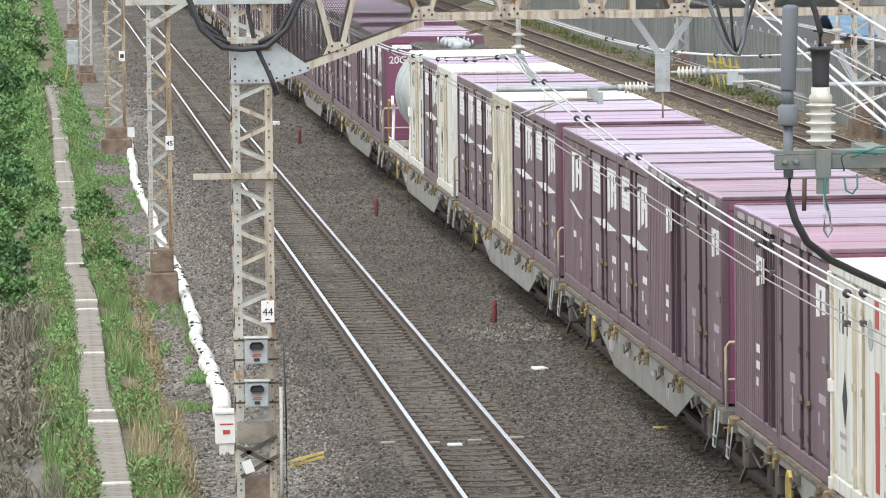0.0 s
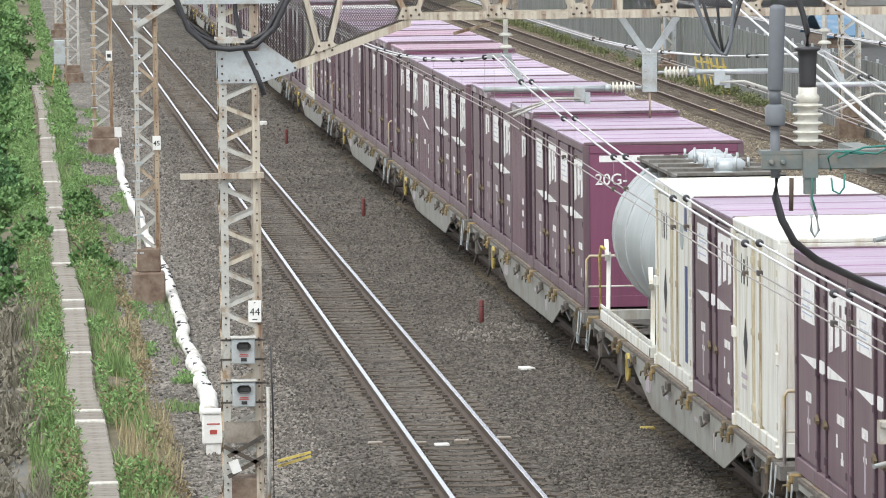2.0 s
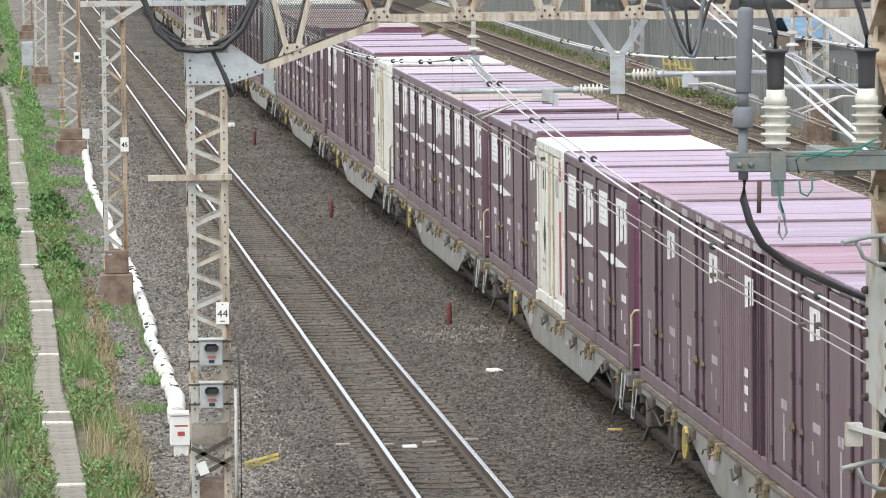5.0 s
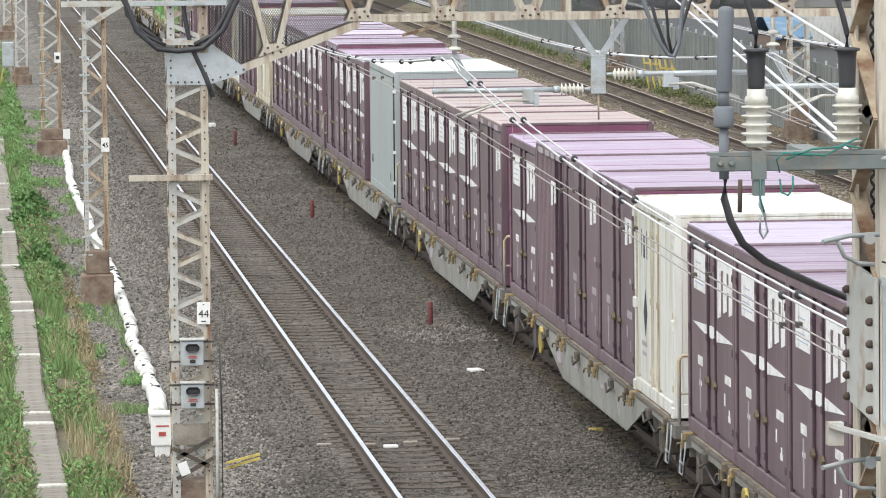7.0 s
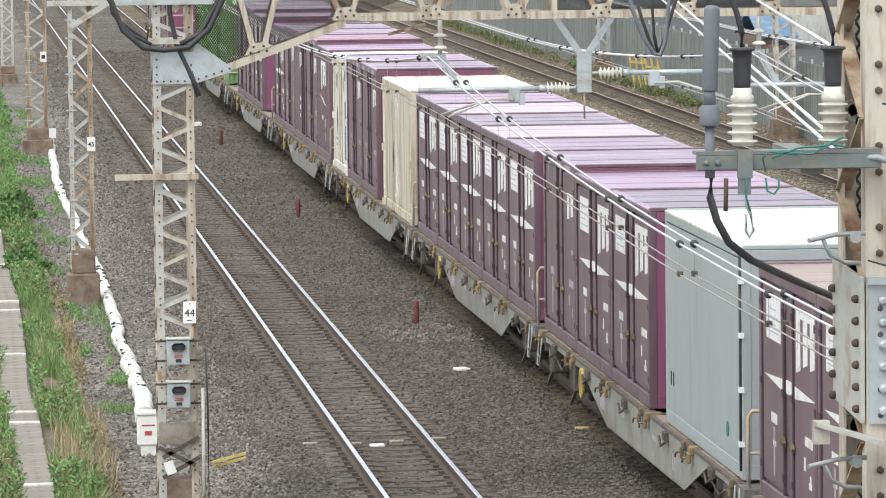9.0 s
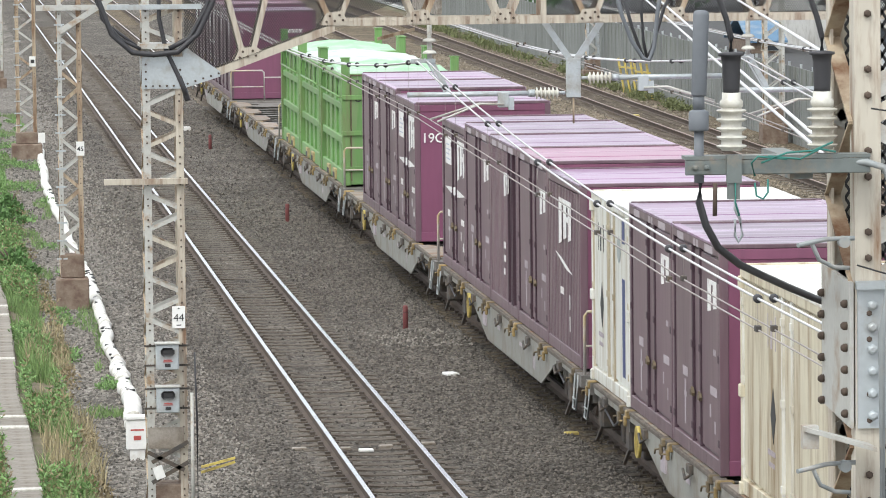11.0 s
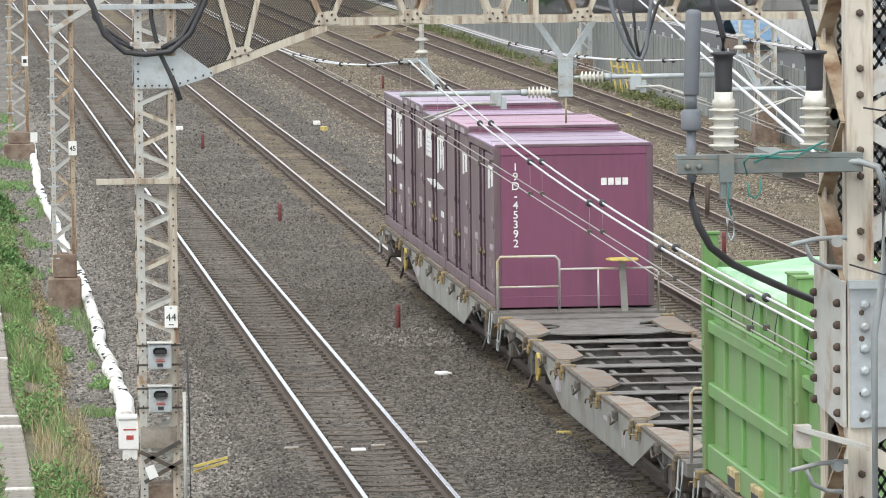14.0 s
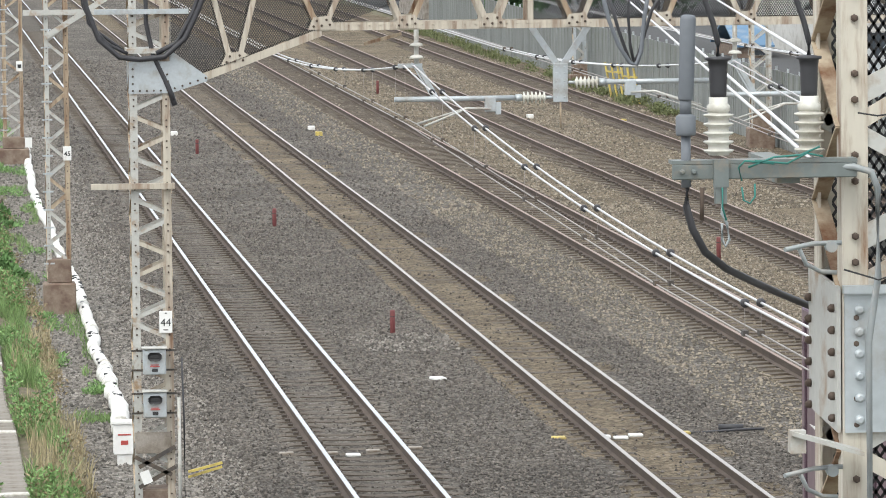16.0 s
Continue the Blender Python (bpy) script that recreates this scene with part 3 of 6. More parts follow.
        for s in (-1, 1):
            bm = NB()
            box(bm, -0.28, 0.28, 0.092, 0.1, s * 0.12 - 0.012, s * 0.12 + 0.012)
            part("strap", bm, M_GRIME, bx)
    # tangle of braces, boards and a drain pipe at the mast's foot
    ft = thing("mast_foot_clutter", "cable braces, brown board and pipe at the mast foot", "fittings", "", pose(-7.085, GY - 0.03, 0))
    bm = NB()
    box(bm, -0.24, 0.2, -0.03, -0.012, 0.72, 0.98)
    part("board", bm, M_CONCRETE, ft)
    for a, b in (((-0.2, 0.55), (0.25, 0.8)), ((-0.2, 0.3), (0.25, 0.55)), ((-0.25, 0.68), (0.2, 0.45))):
        bm = NB()
        bar(bm, (a[0], -0.03, a[1]), (b[0], -0.03, b[1]), 0.05, 0.012)
        part("brace", bm, M_GRIME, ft)
    bm = NB()
    rod(bm, [(0.3, -0.03, -0.4), (0.3, -0.03, 1.4)], 0.022)
    part("pipe", bm, M_STEEL_PALE, ft)
    bm = NB()
    rod(bm, [(0.36, -0.03, -0.4), (0.36, -0.03, 1.1), (0.34, -0.03, 1.9)], 0.012)
    part("cable", bm, M_BLACK, ft)
    bm = NB()
    box(bm, -0.02, 0.1, -0.05, -0.04, 0.36, 0.52, pose(0, 0, 0, 0, -20))
    part("card", bm, M_WHITE, ft)
    for i in range(2):
        bm = NB()
        bar(bm, (0.4, -0.05 - 0.05 * i, 0.42 + 0.07 * i), (0.82, -0.05, 0.54 + 0.05 * i), 0.03, 0.03)
        part("yellow_arm", bm, M_YELLOW, ft)

    # the truss beam over all the tracks
    beam = thing("gantry_beam", "rust-streaked lattice gantry beam spanning the tracks", "gantry", "", pose(0, GY, 0))
    x_end, z_lo, z_hi = 14.6, 5.92, 6.98
    for y, nm in ((0.0, "near"), (0.5, "far")):
        bm = NB()
        slab(bm, [(-6.42, y, 5.27), (-4.97, y, 5.80), (-4.97, y, 5.90), (-6.42, y, 5.37)], (0, 1, 0), 0.01)
        slab(bm, [(-6.42, y + 0.01, 5.27), (-4.97, y + 0.01, 5.80), (-4.97, y + 0.01, 5.812), (-6.42, y + 0.01, 5.282)], (0, 1, 0), 0.07)
        part("haunch_chord", bm, M_STEEL_CREAM, beam)
        bm = NB()
        box(bm, -4.97, x_end, y, y + 0.01, z_lo - 0.055, z_lo + 0.045)
        box(bm, -4.97, x_end, y + 0.01, y + 0.08, z_lo - 0.055, z_lo - 0.043)
        bolt_row(bm, [(-4.9 + 0.13 * k, y, z_lo + 0.01) for k in range(48)], (0, -1, 0), 0.009)
        part("lower_chord", bm, M_STEEL_CREAM, beam)
        bm = NB()
        box(bm, -6.84, x_end, y, y + 0.01, z_hi - 0.05, z_hi + 0.05)
        box(bm, -6.84, x_end, y + 0.01, y + 0.08, z_hi + 0.04, z_hi + 0.05)
        part("upper_chord", bm, M_STEEL_RUSTY, beam)
        nodes = [(-6.04, 5.5)] + [(-4.97 + 1.05 * k, z_lo) for k in range(18)]
        for i, (nx, nz) in enumerate(nodes):
            for s in (-1, 1):
                ux = nx + s * 0.525 * (1.0 if i else 0.86)
                bm = NB()
                bar(bm, (nx + s * 0.05, y + 0.012, nz), (ux - s * 0.03, y + 0.012, z_hi), 0.065, 0.012)
                part("web", bm, M_STEEL_CREAM if (i + s) % 3 else M_STEEL_RUSTY, beam)
            bm = NB()
            g = 0.17
            slab(bm, [(nx - g, y - 0.003, nz - 0.04), (nx + g, y - 0.003, nz - 0.04 + (0.12 if i == 0 else 0)), (nx + 0.1, y - 0.003, nz + 0.13), (nx - 0.1, y - 0.003, nz + 0.11)], (0, -1, 0), 0.01)
            dark_bolts(bm, [(nx + dx, y - 0.013, nz + dz) for dx, dz in ((-0.1, 0.0), (0.0, 0.01), (0.1, 0.02), (-0.06, 0.07), (0.06, 0.08))], (0, -1, 0), 0.016)
            part("node_plate", bm, M_STEEL_CREAM, beam).data.materials.append(M_RAIL)
        bm = NB()
        box(bm, -2.43, -2.36, y - 0.004, y + 0.01, z_lo, z_hi)
        part("post", bm, M_STEEL_CREAM, beam)
    for k in range(20):
        bm = NB()
        x = -4.97 + 1.05 * (k - 0.5)
        bar(bm, (x, 0.02, z_lo - 0.02 if k > 1 else 5.7), (x + 0.5, 0.5, z_lo - 0.02 if k > 1 else 5.8), 0.04, 0.01)
        part("tie", bm, M_STEEL_RUSTY, beam)
    for k, (a, b) in enumerate(((-6.8, -2.4), (-2.35, 14.0))):
        me = net(a, b, 5.36 if k == 0 else 5.95, 7.0, 0.3)
        if k == 0:
            # cut along the haunch
            bm = NB()
            bm.from_mesh(me)
            bmesh.ops.bisect_plane(bm, geom=bm.verts[:] + bm.edges[:] + bm.faces[:], plane_co=(-6.42, 0, 5.32), plane_no=(-0.53, 0, 1.45), clear_inner=True)
            bmesh.ops.bisect_plane(bm, geom=bm.verts[:] + bm.edges[:] + bm.faces[:], plane_co=(0, 0, 5.34), plane_no=(0, 0, 1), clear_inner=True)
            me = mesh_of("net", bm, M_NET)
        tagged(part("net", me, None, beam, "black plastic netting"), kind="stuff")
    # black cables slung round the mast head
    cb = thing("slung_cables", "black cables slung in loops from the mast head", "cable", "", pose(-7.1, GY - 0.1, 0))
    for i, (r, pts) in enumerate(((0.034, ((0.8, 6.6), (0.62, 6.15), (0.45, 5.8), (0.2, 5.58), (-0.1, 5.55), (-0.35, 5.58), (-0.6, 5.8), (-0.75, 6.2), (-0.8, 6.6))),
                                  (0.022, ((-0.78, 6.5), (-0.72, 6.0), (-0.5, 5.75), (-0.25, 5.62))), (0.03, ((0.72, 6.6), (0.55, 6.1), (0.35, 5.75), (0.1, 5.62))),
                                  (0.02, ((-0.82, 6.5), (-0.78, 6.2), (-0.62, 5.9), (-0.3, 5.66))),
                                  (0.028, ((-0.02, 6.6), (-0.02, 6.0), (0.06, 5.6), (0.2, 5.3), (0.3, 5.05))), (0.036, ((0.22, 5.28), (0.28, 5.12), (0.32, 4.98))))):
        bm = NB()
        fine = []
        for a, b in zip(pts, pts[1:]):
            fine += [(a[0] + (b[0] - a[0]) * s, 0.02 * i, a[1] + (b[1] - a[1]) * s) for s in (0, 0.5)]
        fine.append((pts[-1][0], 0.02 * i, pts[-1][1]))
        rod(bm, fine, r, 8)
        part("cable", bm, M_BLACK, cb)


def ribbed_insulator(bm, m, n, r, step, core=0.5):
    prof = [(r * core, 0)]
    for k in range(n):
        z = k * step
        prof += [(r * core, z + step * 0.15), (r * 0.97, z + step * 0.42), (r, z + step * 0.5), (r * 0.97, z + step * 0.6), (r * core, z + step * 0.7)]
    prof.append((r * core, n * step))
    lathe(bm, prof, m, 18)


def build_overhead():
    """Registration arms under the beam and the wires of the first two tracks."""
    for tx, side in ((0.0, 0), (3.96, 1), (8.2, 2)):
        arm = thing("cantilever", "grey pipe arms with ribbed insulators hung from the gantry", "wire support", "wire supports", pose(tx, GY + 0.2, 0))
        bm = NB()
        bar(bm, (-2.36, 0, 5.87), (-2.03, 0, 5.38), 0.075, 0.05)
        bar(bm, (-1.66, 0, 5.87), (-1.99, 0, 5.38), 0.075, 0.05)
        box(bm, -2.1, -1.92, -0.03, 0.03, 4.94, 5.42, bev=0.006)
        bolt_row(bm, [(x, -0.03, z) for x in (-2.06, -1.96) for z in (5.0, 5.1, 5.2, 5.3, 5.37)], (0, -1, 0), 0.01)
        part("drop_bracket", bm, M_GALV, arm)
        bm = NB()
        rod(bm, [(-2.01, 0, 4.95), (-2.01, 0, 4.62)], 0.012)
        part("pin", bm, M_STEEL_RUSTY, arm)
        for s, z in ((-1, 5.0), (1, 5.18)):
            x = -2.01
            bm = NB()
            rod(bm, [(x + s * 0.1, 0, z), (x + s * 0.2, 0, z)], 0.02)
            part("fitting", bm, M_GALV, arm)
            bm = NB()
            ribbed_insulator(bm, pose(x + s * 0.18, 0, z, 0, s * 90), 6, 0.075, 0.05, 0.45)
            part("insulator", bm, M_PORCELAIN, arm, "ribbed cream insulator")
            bm = NB()
            rod(bm, [(x + s * 0.48, 0, z), (x + s * 0.56, 0, z)], 0.045)
            rod(bm, [(x + s * 0.5, 0, z), (x + s * (2.06 if s < 0 else 1.85), 0, z)], 0.032, 12)
            part("pipe", bm, M_GALV, arm)
            bm = NB()
            xc = x + s * 0.87
            box(bm, xc - 0.07, xc + 0.07, -0.04, 0.04, z - 0.17, z + 0.02, bev=0.01)
            box(bm, xc + 0.06, xc + 0.13, -0.03, 0.03, z - 0.2, z - 0.05)
            part("clamp", bm, M_GALV, arm)
            bm = NB()
            rod(bm, [(xc, 0, z - 0.13), (xc + s * 0.3, 0.0, z - 0.12), (xc + s * 0.9, 0.1, z - 0.31)], 0.014)
            rod(bm, [(xc, -0.05, z - 0.13), (xc + s * 0.3, -0.1, z - 0.12), (xc + s * 0.85, -0.3, z - 0.32)], 0.014)
            part("steady_arm", bm, M_STEEL_PALE, arm)
        bm = NB()
        rod(bm, [(-3.79, 0, 5.87), (-3.79, 0, 5.42)], 0.03)
        part("hanger_post", bm, M_STEEL_PALE, arm)
        for z in (5.52, 5.67):
            bm = NB()
            lathe(bm, ((0.03, -0.02), (0.09, -0.015), (0.075, 0.012), (0.035, 0.03)), pose(-3.79, 0, z), 18)
            part("disc_insulator", bm, M_PORCELAIN, arm)
        bm = NB()
        bar(bm, (-3.79, 0, 5.45), (-3.55, 0, 5.02), 0.06, 0.015)
        bar(bm, (-3.85, 0, 5.45), (-3.6, 0, 5.02), 0.02, 0.015)
        box(bm, -4.02, -3.72, -0.03, 0.03, 5.39, 5.44)
        part("link", bm, M_GALV, arm)
    for tx in (-3.9, 0.08, 4.2):
        off = tx + 3.9
        wires = thing("overhead_wires", "pairs of bright messenger and contact wires with clips", "wire", "overhead wires", pose(tx, GY, 0))
        # height of messenger and contact wire along the track, relative to the gantry
        mess = lambda y: 4.70 + 0.72 * max(0.0, 1 - abs(y) / 27.0) ** 2
        cont = lambda y: 4.72 if y > 0 else 4.72 - 0.25 * min(1.0, -y / 22.0)
        ys = [-64 + 2.0 * k for k in range(33)] + [0.17, 0.23] + [2.0 * k for k in range(1, 40)]
        for dx in (-0.06, 0.06):
            bm = NB()
            rod(bm, [(dx, y, mess(y)) for y in ys], 0.011, 6)
            part("messenger_wire", bm, M_WIRE, wires)
            bm = NB()
            rod(bm, [(dx, y, cont(y)) for y in ys], 0.0075, 6)
            part("contact_wire", bm, M_COPPER, wires)
        for k in range(13):
            y = -31.0 + 4.6 * k
            if abs(y) < 1:
                continue
            bm = NB()
            for dx in (-0.06, 0.06):
                rod(bm, [(dx, y, mess(y) - 0.02), (dx, y, cont(y))], 0.0018, 4)
            part("dropper", bm, M_COPPER, wires)
            for dx in (-0.06, 0.06):
                bm = NB()
                lathe(bm, ((0.02, -0.03), (0.034, -0.02), (0.034, 0.02), (0.02, 0.03)), pose(dx, y, mess(y), 90), 10)
                part("clip", bm, M_BLACK, wires)
                bm = NB()
                box(bm, dx - 0.02, dx + 0.02, y - 0.05, y + 0.05, cont(y) - 0.012, cont(y) + 0.03)
                part("contact_clip", bm, M_GRIME, wires)


# ---- container train ----
REAR, SPEED, GAIN = 68.355, 23.254, 0.02165
PITCH, SLOT, SIDE = 19.985, 3.77, 1.225
DECK = 1.0


def train_y(t):
    f = lambda u: -(SPEED * (u - 8) + GAIN * (u - 8) ** 2)
    return REAR + f(t) - f(14.5)


MOVING = []


def wedge(bm, x, ya, yb, z, h):
    """A white dart on a side, thickest in its middle."""
    ym = (ya + yb) / 2
    slab(bm, [(x, ya, z), (x, ym + 0.34, z - h), (x, ym + 0.34, z + h * 0.6)], (-1, 0, 0), 0.003)
    slab(bm, [(x, yb, z), (x, ym - 0.34, z + h * 0.6), (x, ym - 0.34, z - h)], (-1, 0, 0), 0.003)
    box(bm, x - 0.006, x + 0.01, ym - 0.2, ym + 0.2, z - h * 0.9, z + h * 0.7)


def emblem(bm, x, y, z, h, w, strokes=2):
    """A railway emblem as plain upright strokes with a foot and a cap."""
    s = w / (strokes * 2 - 1)
    for k in range(strokes):
        y0 = y + w / 2 - 2 * k * s
        lo = z - h / 2 - (0.16 * h if k == 0 else 0)
        slab(bm, [(x, y0, lo), (x, y0 - s * 1.25, lo + 0.08 * h), (x, y0 - s * 1.25, z + h / 2), (x, y0, z + h / 2)], (-1, 0, 0), 0.003)
    slab(bm, [(x, y + w / 2 - 0.6 * s, z + h * 0.5), (x, y - w / 2, z + h * 0.5), (x, y - w / 2, z + h * 0.34), (x, y + w / 2 - 0.6 * s, z + h * 0.34)], (-1, 0, 0), 0.0035)
    slab(bm, [(x, y - w * 0.1, z + h * 0.1), (x, y - w / 2, z + h * 0.1), (x, y - w / 2, z - h * 0.04), (x, y - w * 0.1, z - h * 0.04)], (-1, 0, 0), 0.0035)


def lettering(text, size, material, parent, m, vertical=False):
    cu = bpy.data.curves.new("lettering", "FONT")
    cu.body, cu.size, cu.extrude, cu.space_line = ("\n".join(text) if vertical else text), size, 0.001, 0.86
    cu.align_x, cu.offset = "CENTER", 0.002
    tmp = bpy.data.objects.new("lettering", cu)
    scene.collection.objects.link(tmp)
    me = bpy.data.meshes.new_from_object(tmp.evaluated_get(bpy.context.evaluated_depsgraph_get()))
    bpy.data.objects.remove(tmp)
    me.materials.clear()
    me.materials.append(material)
    ob = new("lettering", me)
    ob.parent = parent
    ob.matrix_basis = m
    return ob


def shell(root, L, H, side_mat, end_mat, roof_mat, ribbed=False):
    """Body, frame and roof of a box container; local front is -y, base at z 0."""
    hl, w = L / 2, SIDE
    bm = NB()
    box(bm, -w + 0.05, w - 0.05, -hl + 0.04, hl - 0.04, 0.12, H - 0.07)
    part("body", bm, side_mat, root)
    for sx in (-1, 1):
        bm = NB()
        x0, x1 = sorted((sx * w, sx * (w - 0.1)))
        box(bm, x0, x1, -hl + 0.006, hl - 0.006, 0.004, 0.17, bev=0.008)
        for k in (-1, 1):
            box(bm, x0 - 0.002, x1, k * L * 0.17 - 0.18, k * L * 0.17 + 0.18, 0.03, 0.13)
        part("bottom_rail", bm, side_mat, root)
        bm = NB()
        box(bm, x0, x1, -hl + 0.006, hl - 0.006, H - 0.15, H - 0.03, bev=0.015)
        part("top_rail", bm, side_mat, root)
        for sy in (-1, 1):
            bm = NB()
            y0, y1 = sorted((sy * hl, sy * (hl - 0.1)))
            box(bm, x0 - 0.001, x1 + 0.001, y0, y1, 0.0, H - 0.05, bev=0.006)
            part("corner_post", bm, side_mat, root)
    for sy in (-1, 1):
        bm = NB()
        box(bm, -w + 0.1, w - 0.1, *sorted((sy * (hl - 0.06), sy * (hl - 0.012))), 0.02, H - 0.08)
        part("end_panel", bm, end_mat, root, "flat steel end wall")
        for z0, z1 in ((0.0, 0.17), (H - 0.17, H - 0.05)):
            bm = NB()
            box(bm, -w + 0.1, w - 0.1, *sorted((sy * (hl - 0.05), sy * hl)), z0, z1, bev=0.006)
            part("end_rail", bm, end_mat, root)
        bm = NB()
        box(bm, -w + 0.02, w - 0.02, *sorted((sy * hl, sy * (hl - 0.075))), H - 0.047, H + 0.002, bev=0.008)
        part("roof_end_strip", bm, side_mat, root, "dark strip along the roof end")
    bm = NB()
    n = max(3, int(L / 1.2))
    prof = [(-hl + 0.075, H - 0.018)]
    for k in range(1, n):
        y = -hl + 0.12 + k * (L - 0.24) / n
        prof += [(y - 0.05, H - 0.017), (y - 0.03, H - 0.009), (y + 0.03, H - 0.009), (y + 0.05, H - 0.02)]
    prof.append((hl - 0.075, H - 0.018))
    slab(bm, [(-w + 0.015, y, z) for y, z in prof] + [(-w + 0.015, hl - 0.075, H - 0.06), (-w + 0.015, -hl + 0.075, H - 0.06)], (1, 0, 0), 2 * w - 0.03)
    # paler than the sides: sky sheen is partly put into the roof colour
    part("roof", bm, roof_mat, root, "roof paler than the sides, sky sheen partly in its colour")
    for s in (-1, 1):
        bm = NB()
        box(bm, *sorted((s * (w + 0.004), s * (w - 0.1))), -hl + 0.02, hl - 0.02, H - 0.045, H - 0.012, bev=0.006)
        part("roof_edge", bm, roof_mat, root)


def side_doors(root, L, H, material, seal, rods=True):
    """Two door leaves with dark seals and lock bars on each long side."""
    hl, w = L / 2, SIDE
    for sx in (-1, 1):
        for k, (ya, yb) in enumerate(((hl - 0.12, 0.32), (-0.32, -hl + 0.12))):
            y0, y1 = sorted((ya, yb))
            bm = NB()
            x0, x1 = sorted((sx * (w - 0.055), sx * (w - 0.022)))
            box(bm, x0, x1, y0 + 0.03, y1 - 0.03, 0.2, H - 0.18, bev=0.012)
            part("door_leaf", bm, material, root)
        bm = NB()
        x0, x1 = sorted((sx * (w - 0.06), sx * (w - 0.035)))
        box(bm, x0, x1, -0.26, 0.26, 0.2, H - 0.18)
        part("door_centre", bm, material, root)
        if rods:
            for y in (-0.3, 0.3, hl - 0.11, -hl + 0.11):
                bm = NB()
                x0, x1 = sorted((sx * (w - 0.05), sx * (w - 0.004)))
                box(bm, x0, x1, y - 0.035, y + 0.035, 0.12, H - 0.14, bev=0.006)
                for z in (0.35, H * 0.5, H - 0.4):
                    box(bm, x0 - 0.01, x1 + 0.01, y - 0.05, y + 0.05, z - 0.04, z + 0.04)
                part("lock_bar", bm, seal, root)


def small_bars(bm, x, rows):
    for y, z, w, h in rows:
        n = max(1, int(w / 0.07))
        for k in range(n):
            yy = y - k * w / n
            box(bm, x - 0.003, x, yy - w / n * 0.72, yy, z, z + h)


def door_container(kind, roof=M_ROOF, H=2.5, labels=True):
    """Twelve-foot container with side doors. kind: 'squares' or 'plain'."""
    L = 3.715
    root = thing("container", {"squares": "purple steel container with white squares and a white dart", "plain": "purple steel container with a white emblem on its doors"}[kind], "container", "containers on the train")
    shell(root, L, H, M_PURPLE, M_PURPLE_RED, roof)
    side_doors(root, L, H, M_PURPLE, M_GASKET)
    hl, x = L / 2, -SIDE + 0.02
    bm = NB()
    if kind == "squares":
        box(bm, x - 0.003, x, 0.52, 1.45, 1.74, 2.2)
        part("white_square", bm, M_MARK, root, "white notice square")
        bm = NB()
        emblem(bm, x, -1.02, 1.92, 0.58, 1.1, 3)
        part("emblem", bm, M_MARK, root, "white emblem strokes")
        bm = NB()
        wedge(bm, x - 0.001, hl - 0.3, -hl + 0.2, 1.34, 0.085)
        part("dart", bm, M_MARK, root, "white dart-shaped stripe")
        bm = NB()
        for i, z in enumerate((1.82, 1.9, 1.98, 2.06)):
            box(bm, x - 0.006, x - 0.003, 0.66 + 0.16 * (i % 2), 1.36 - 0.1 * (i // 2), z, z + 0.016)
        tagged(part("notice_print", bm, M_NOTICE_INK, root), kind="stuff")
    else:
        emblem(bm, x, -1.14, 1.98, 0.32, 0.62, 2)
        part("emblem", bm, M_MARK, root, "white emblem strokes")
        for y, w in ((1.4, 0.5), (0.1, 0.14), (-0.12, 0.14), (-0.75, 0.6)) if labels else ():
            bm = NB()
            box(bm, -SIDE - 0.004, -SIDE, y - w, y, H - 0.145, H - 0.06)
            part("eave_label", bm, M_MARK_DIM, root, "faded label along the eave")
    bm = NB()
    small_bars(bm, x, ((1.15, 0.86, 0.4, 0.11), (1.05, 0.62, 0.22, 0.06), (-1.0, 0.84, 0.5, 0.1), (-0.95, 0.58, 0.12, 0.14), (-1.3, 0.42, 0.12, 0.14), (-1.25, 1.3 if kind == "plain" else 0.42, 0.2, 0.07)))
    tagged(part("small_writing", bm, M_MARK_DIM if kind == "plain" else M_MARK, root), kind="stuff")
    bm = NB()
    box(bm, x - 0.003, x, 0.92, 1.02, 0.3, 0.82)
    part("data_label", bm, M_MARK_DIM, root)
    for y in (0.3, -0.28):
        bm = NB()
        bar(bm, (x - 0.02, y, 0.78), (x - 0.03, y - 0.16, 0.72), 0.04, 0.035)
        box(bm, x - 0.04, x, y - 0.06, y + 0.06, 0.7, 0.76)
        part("door_handle", bm, M_TWIST, root, "worn brass-coloured door handle")
    return root


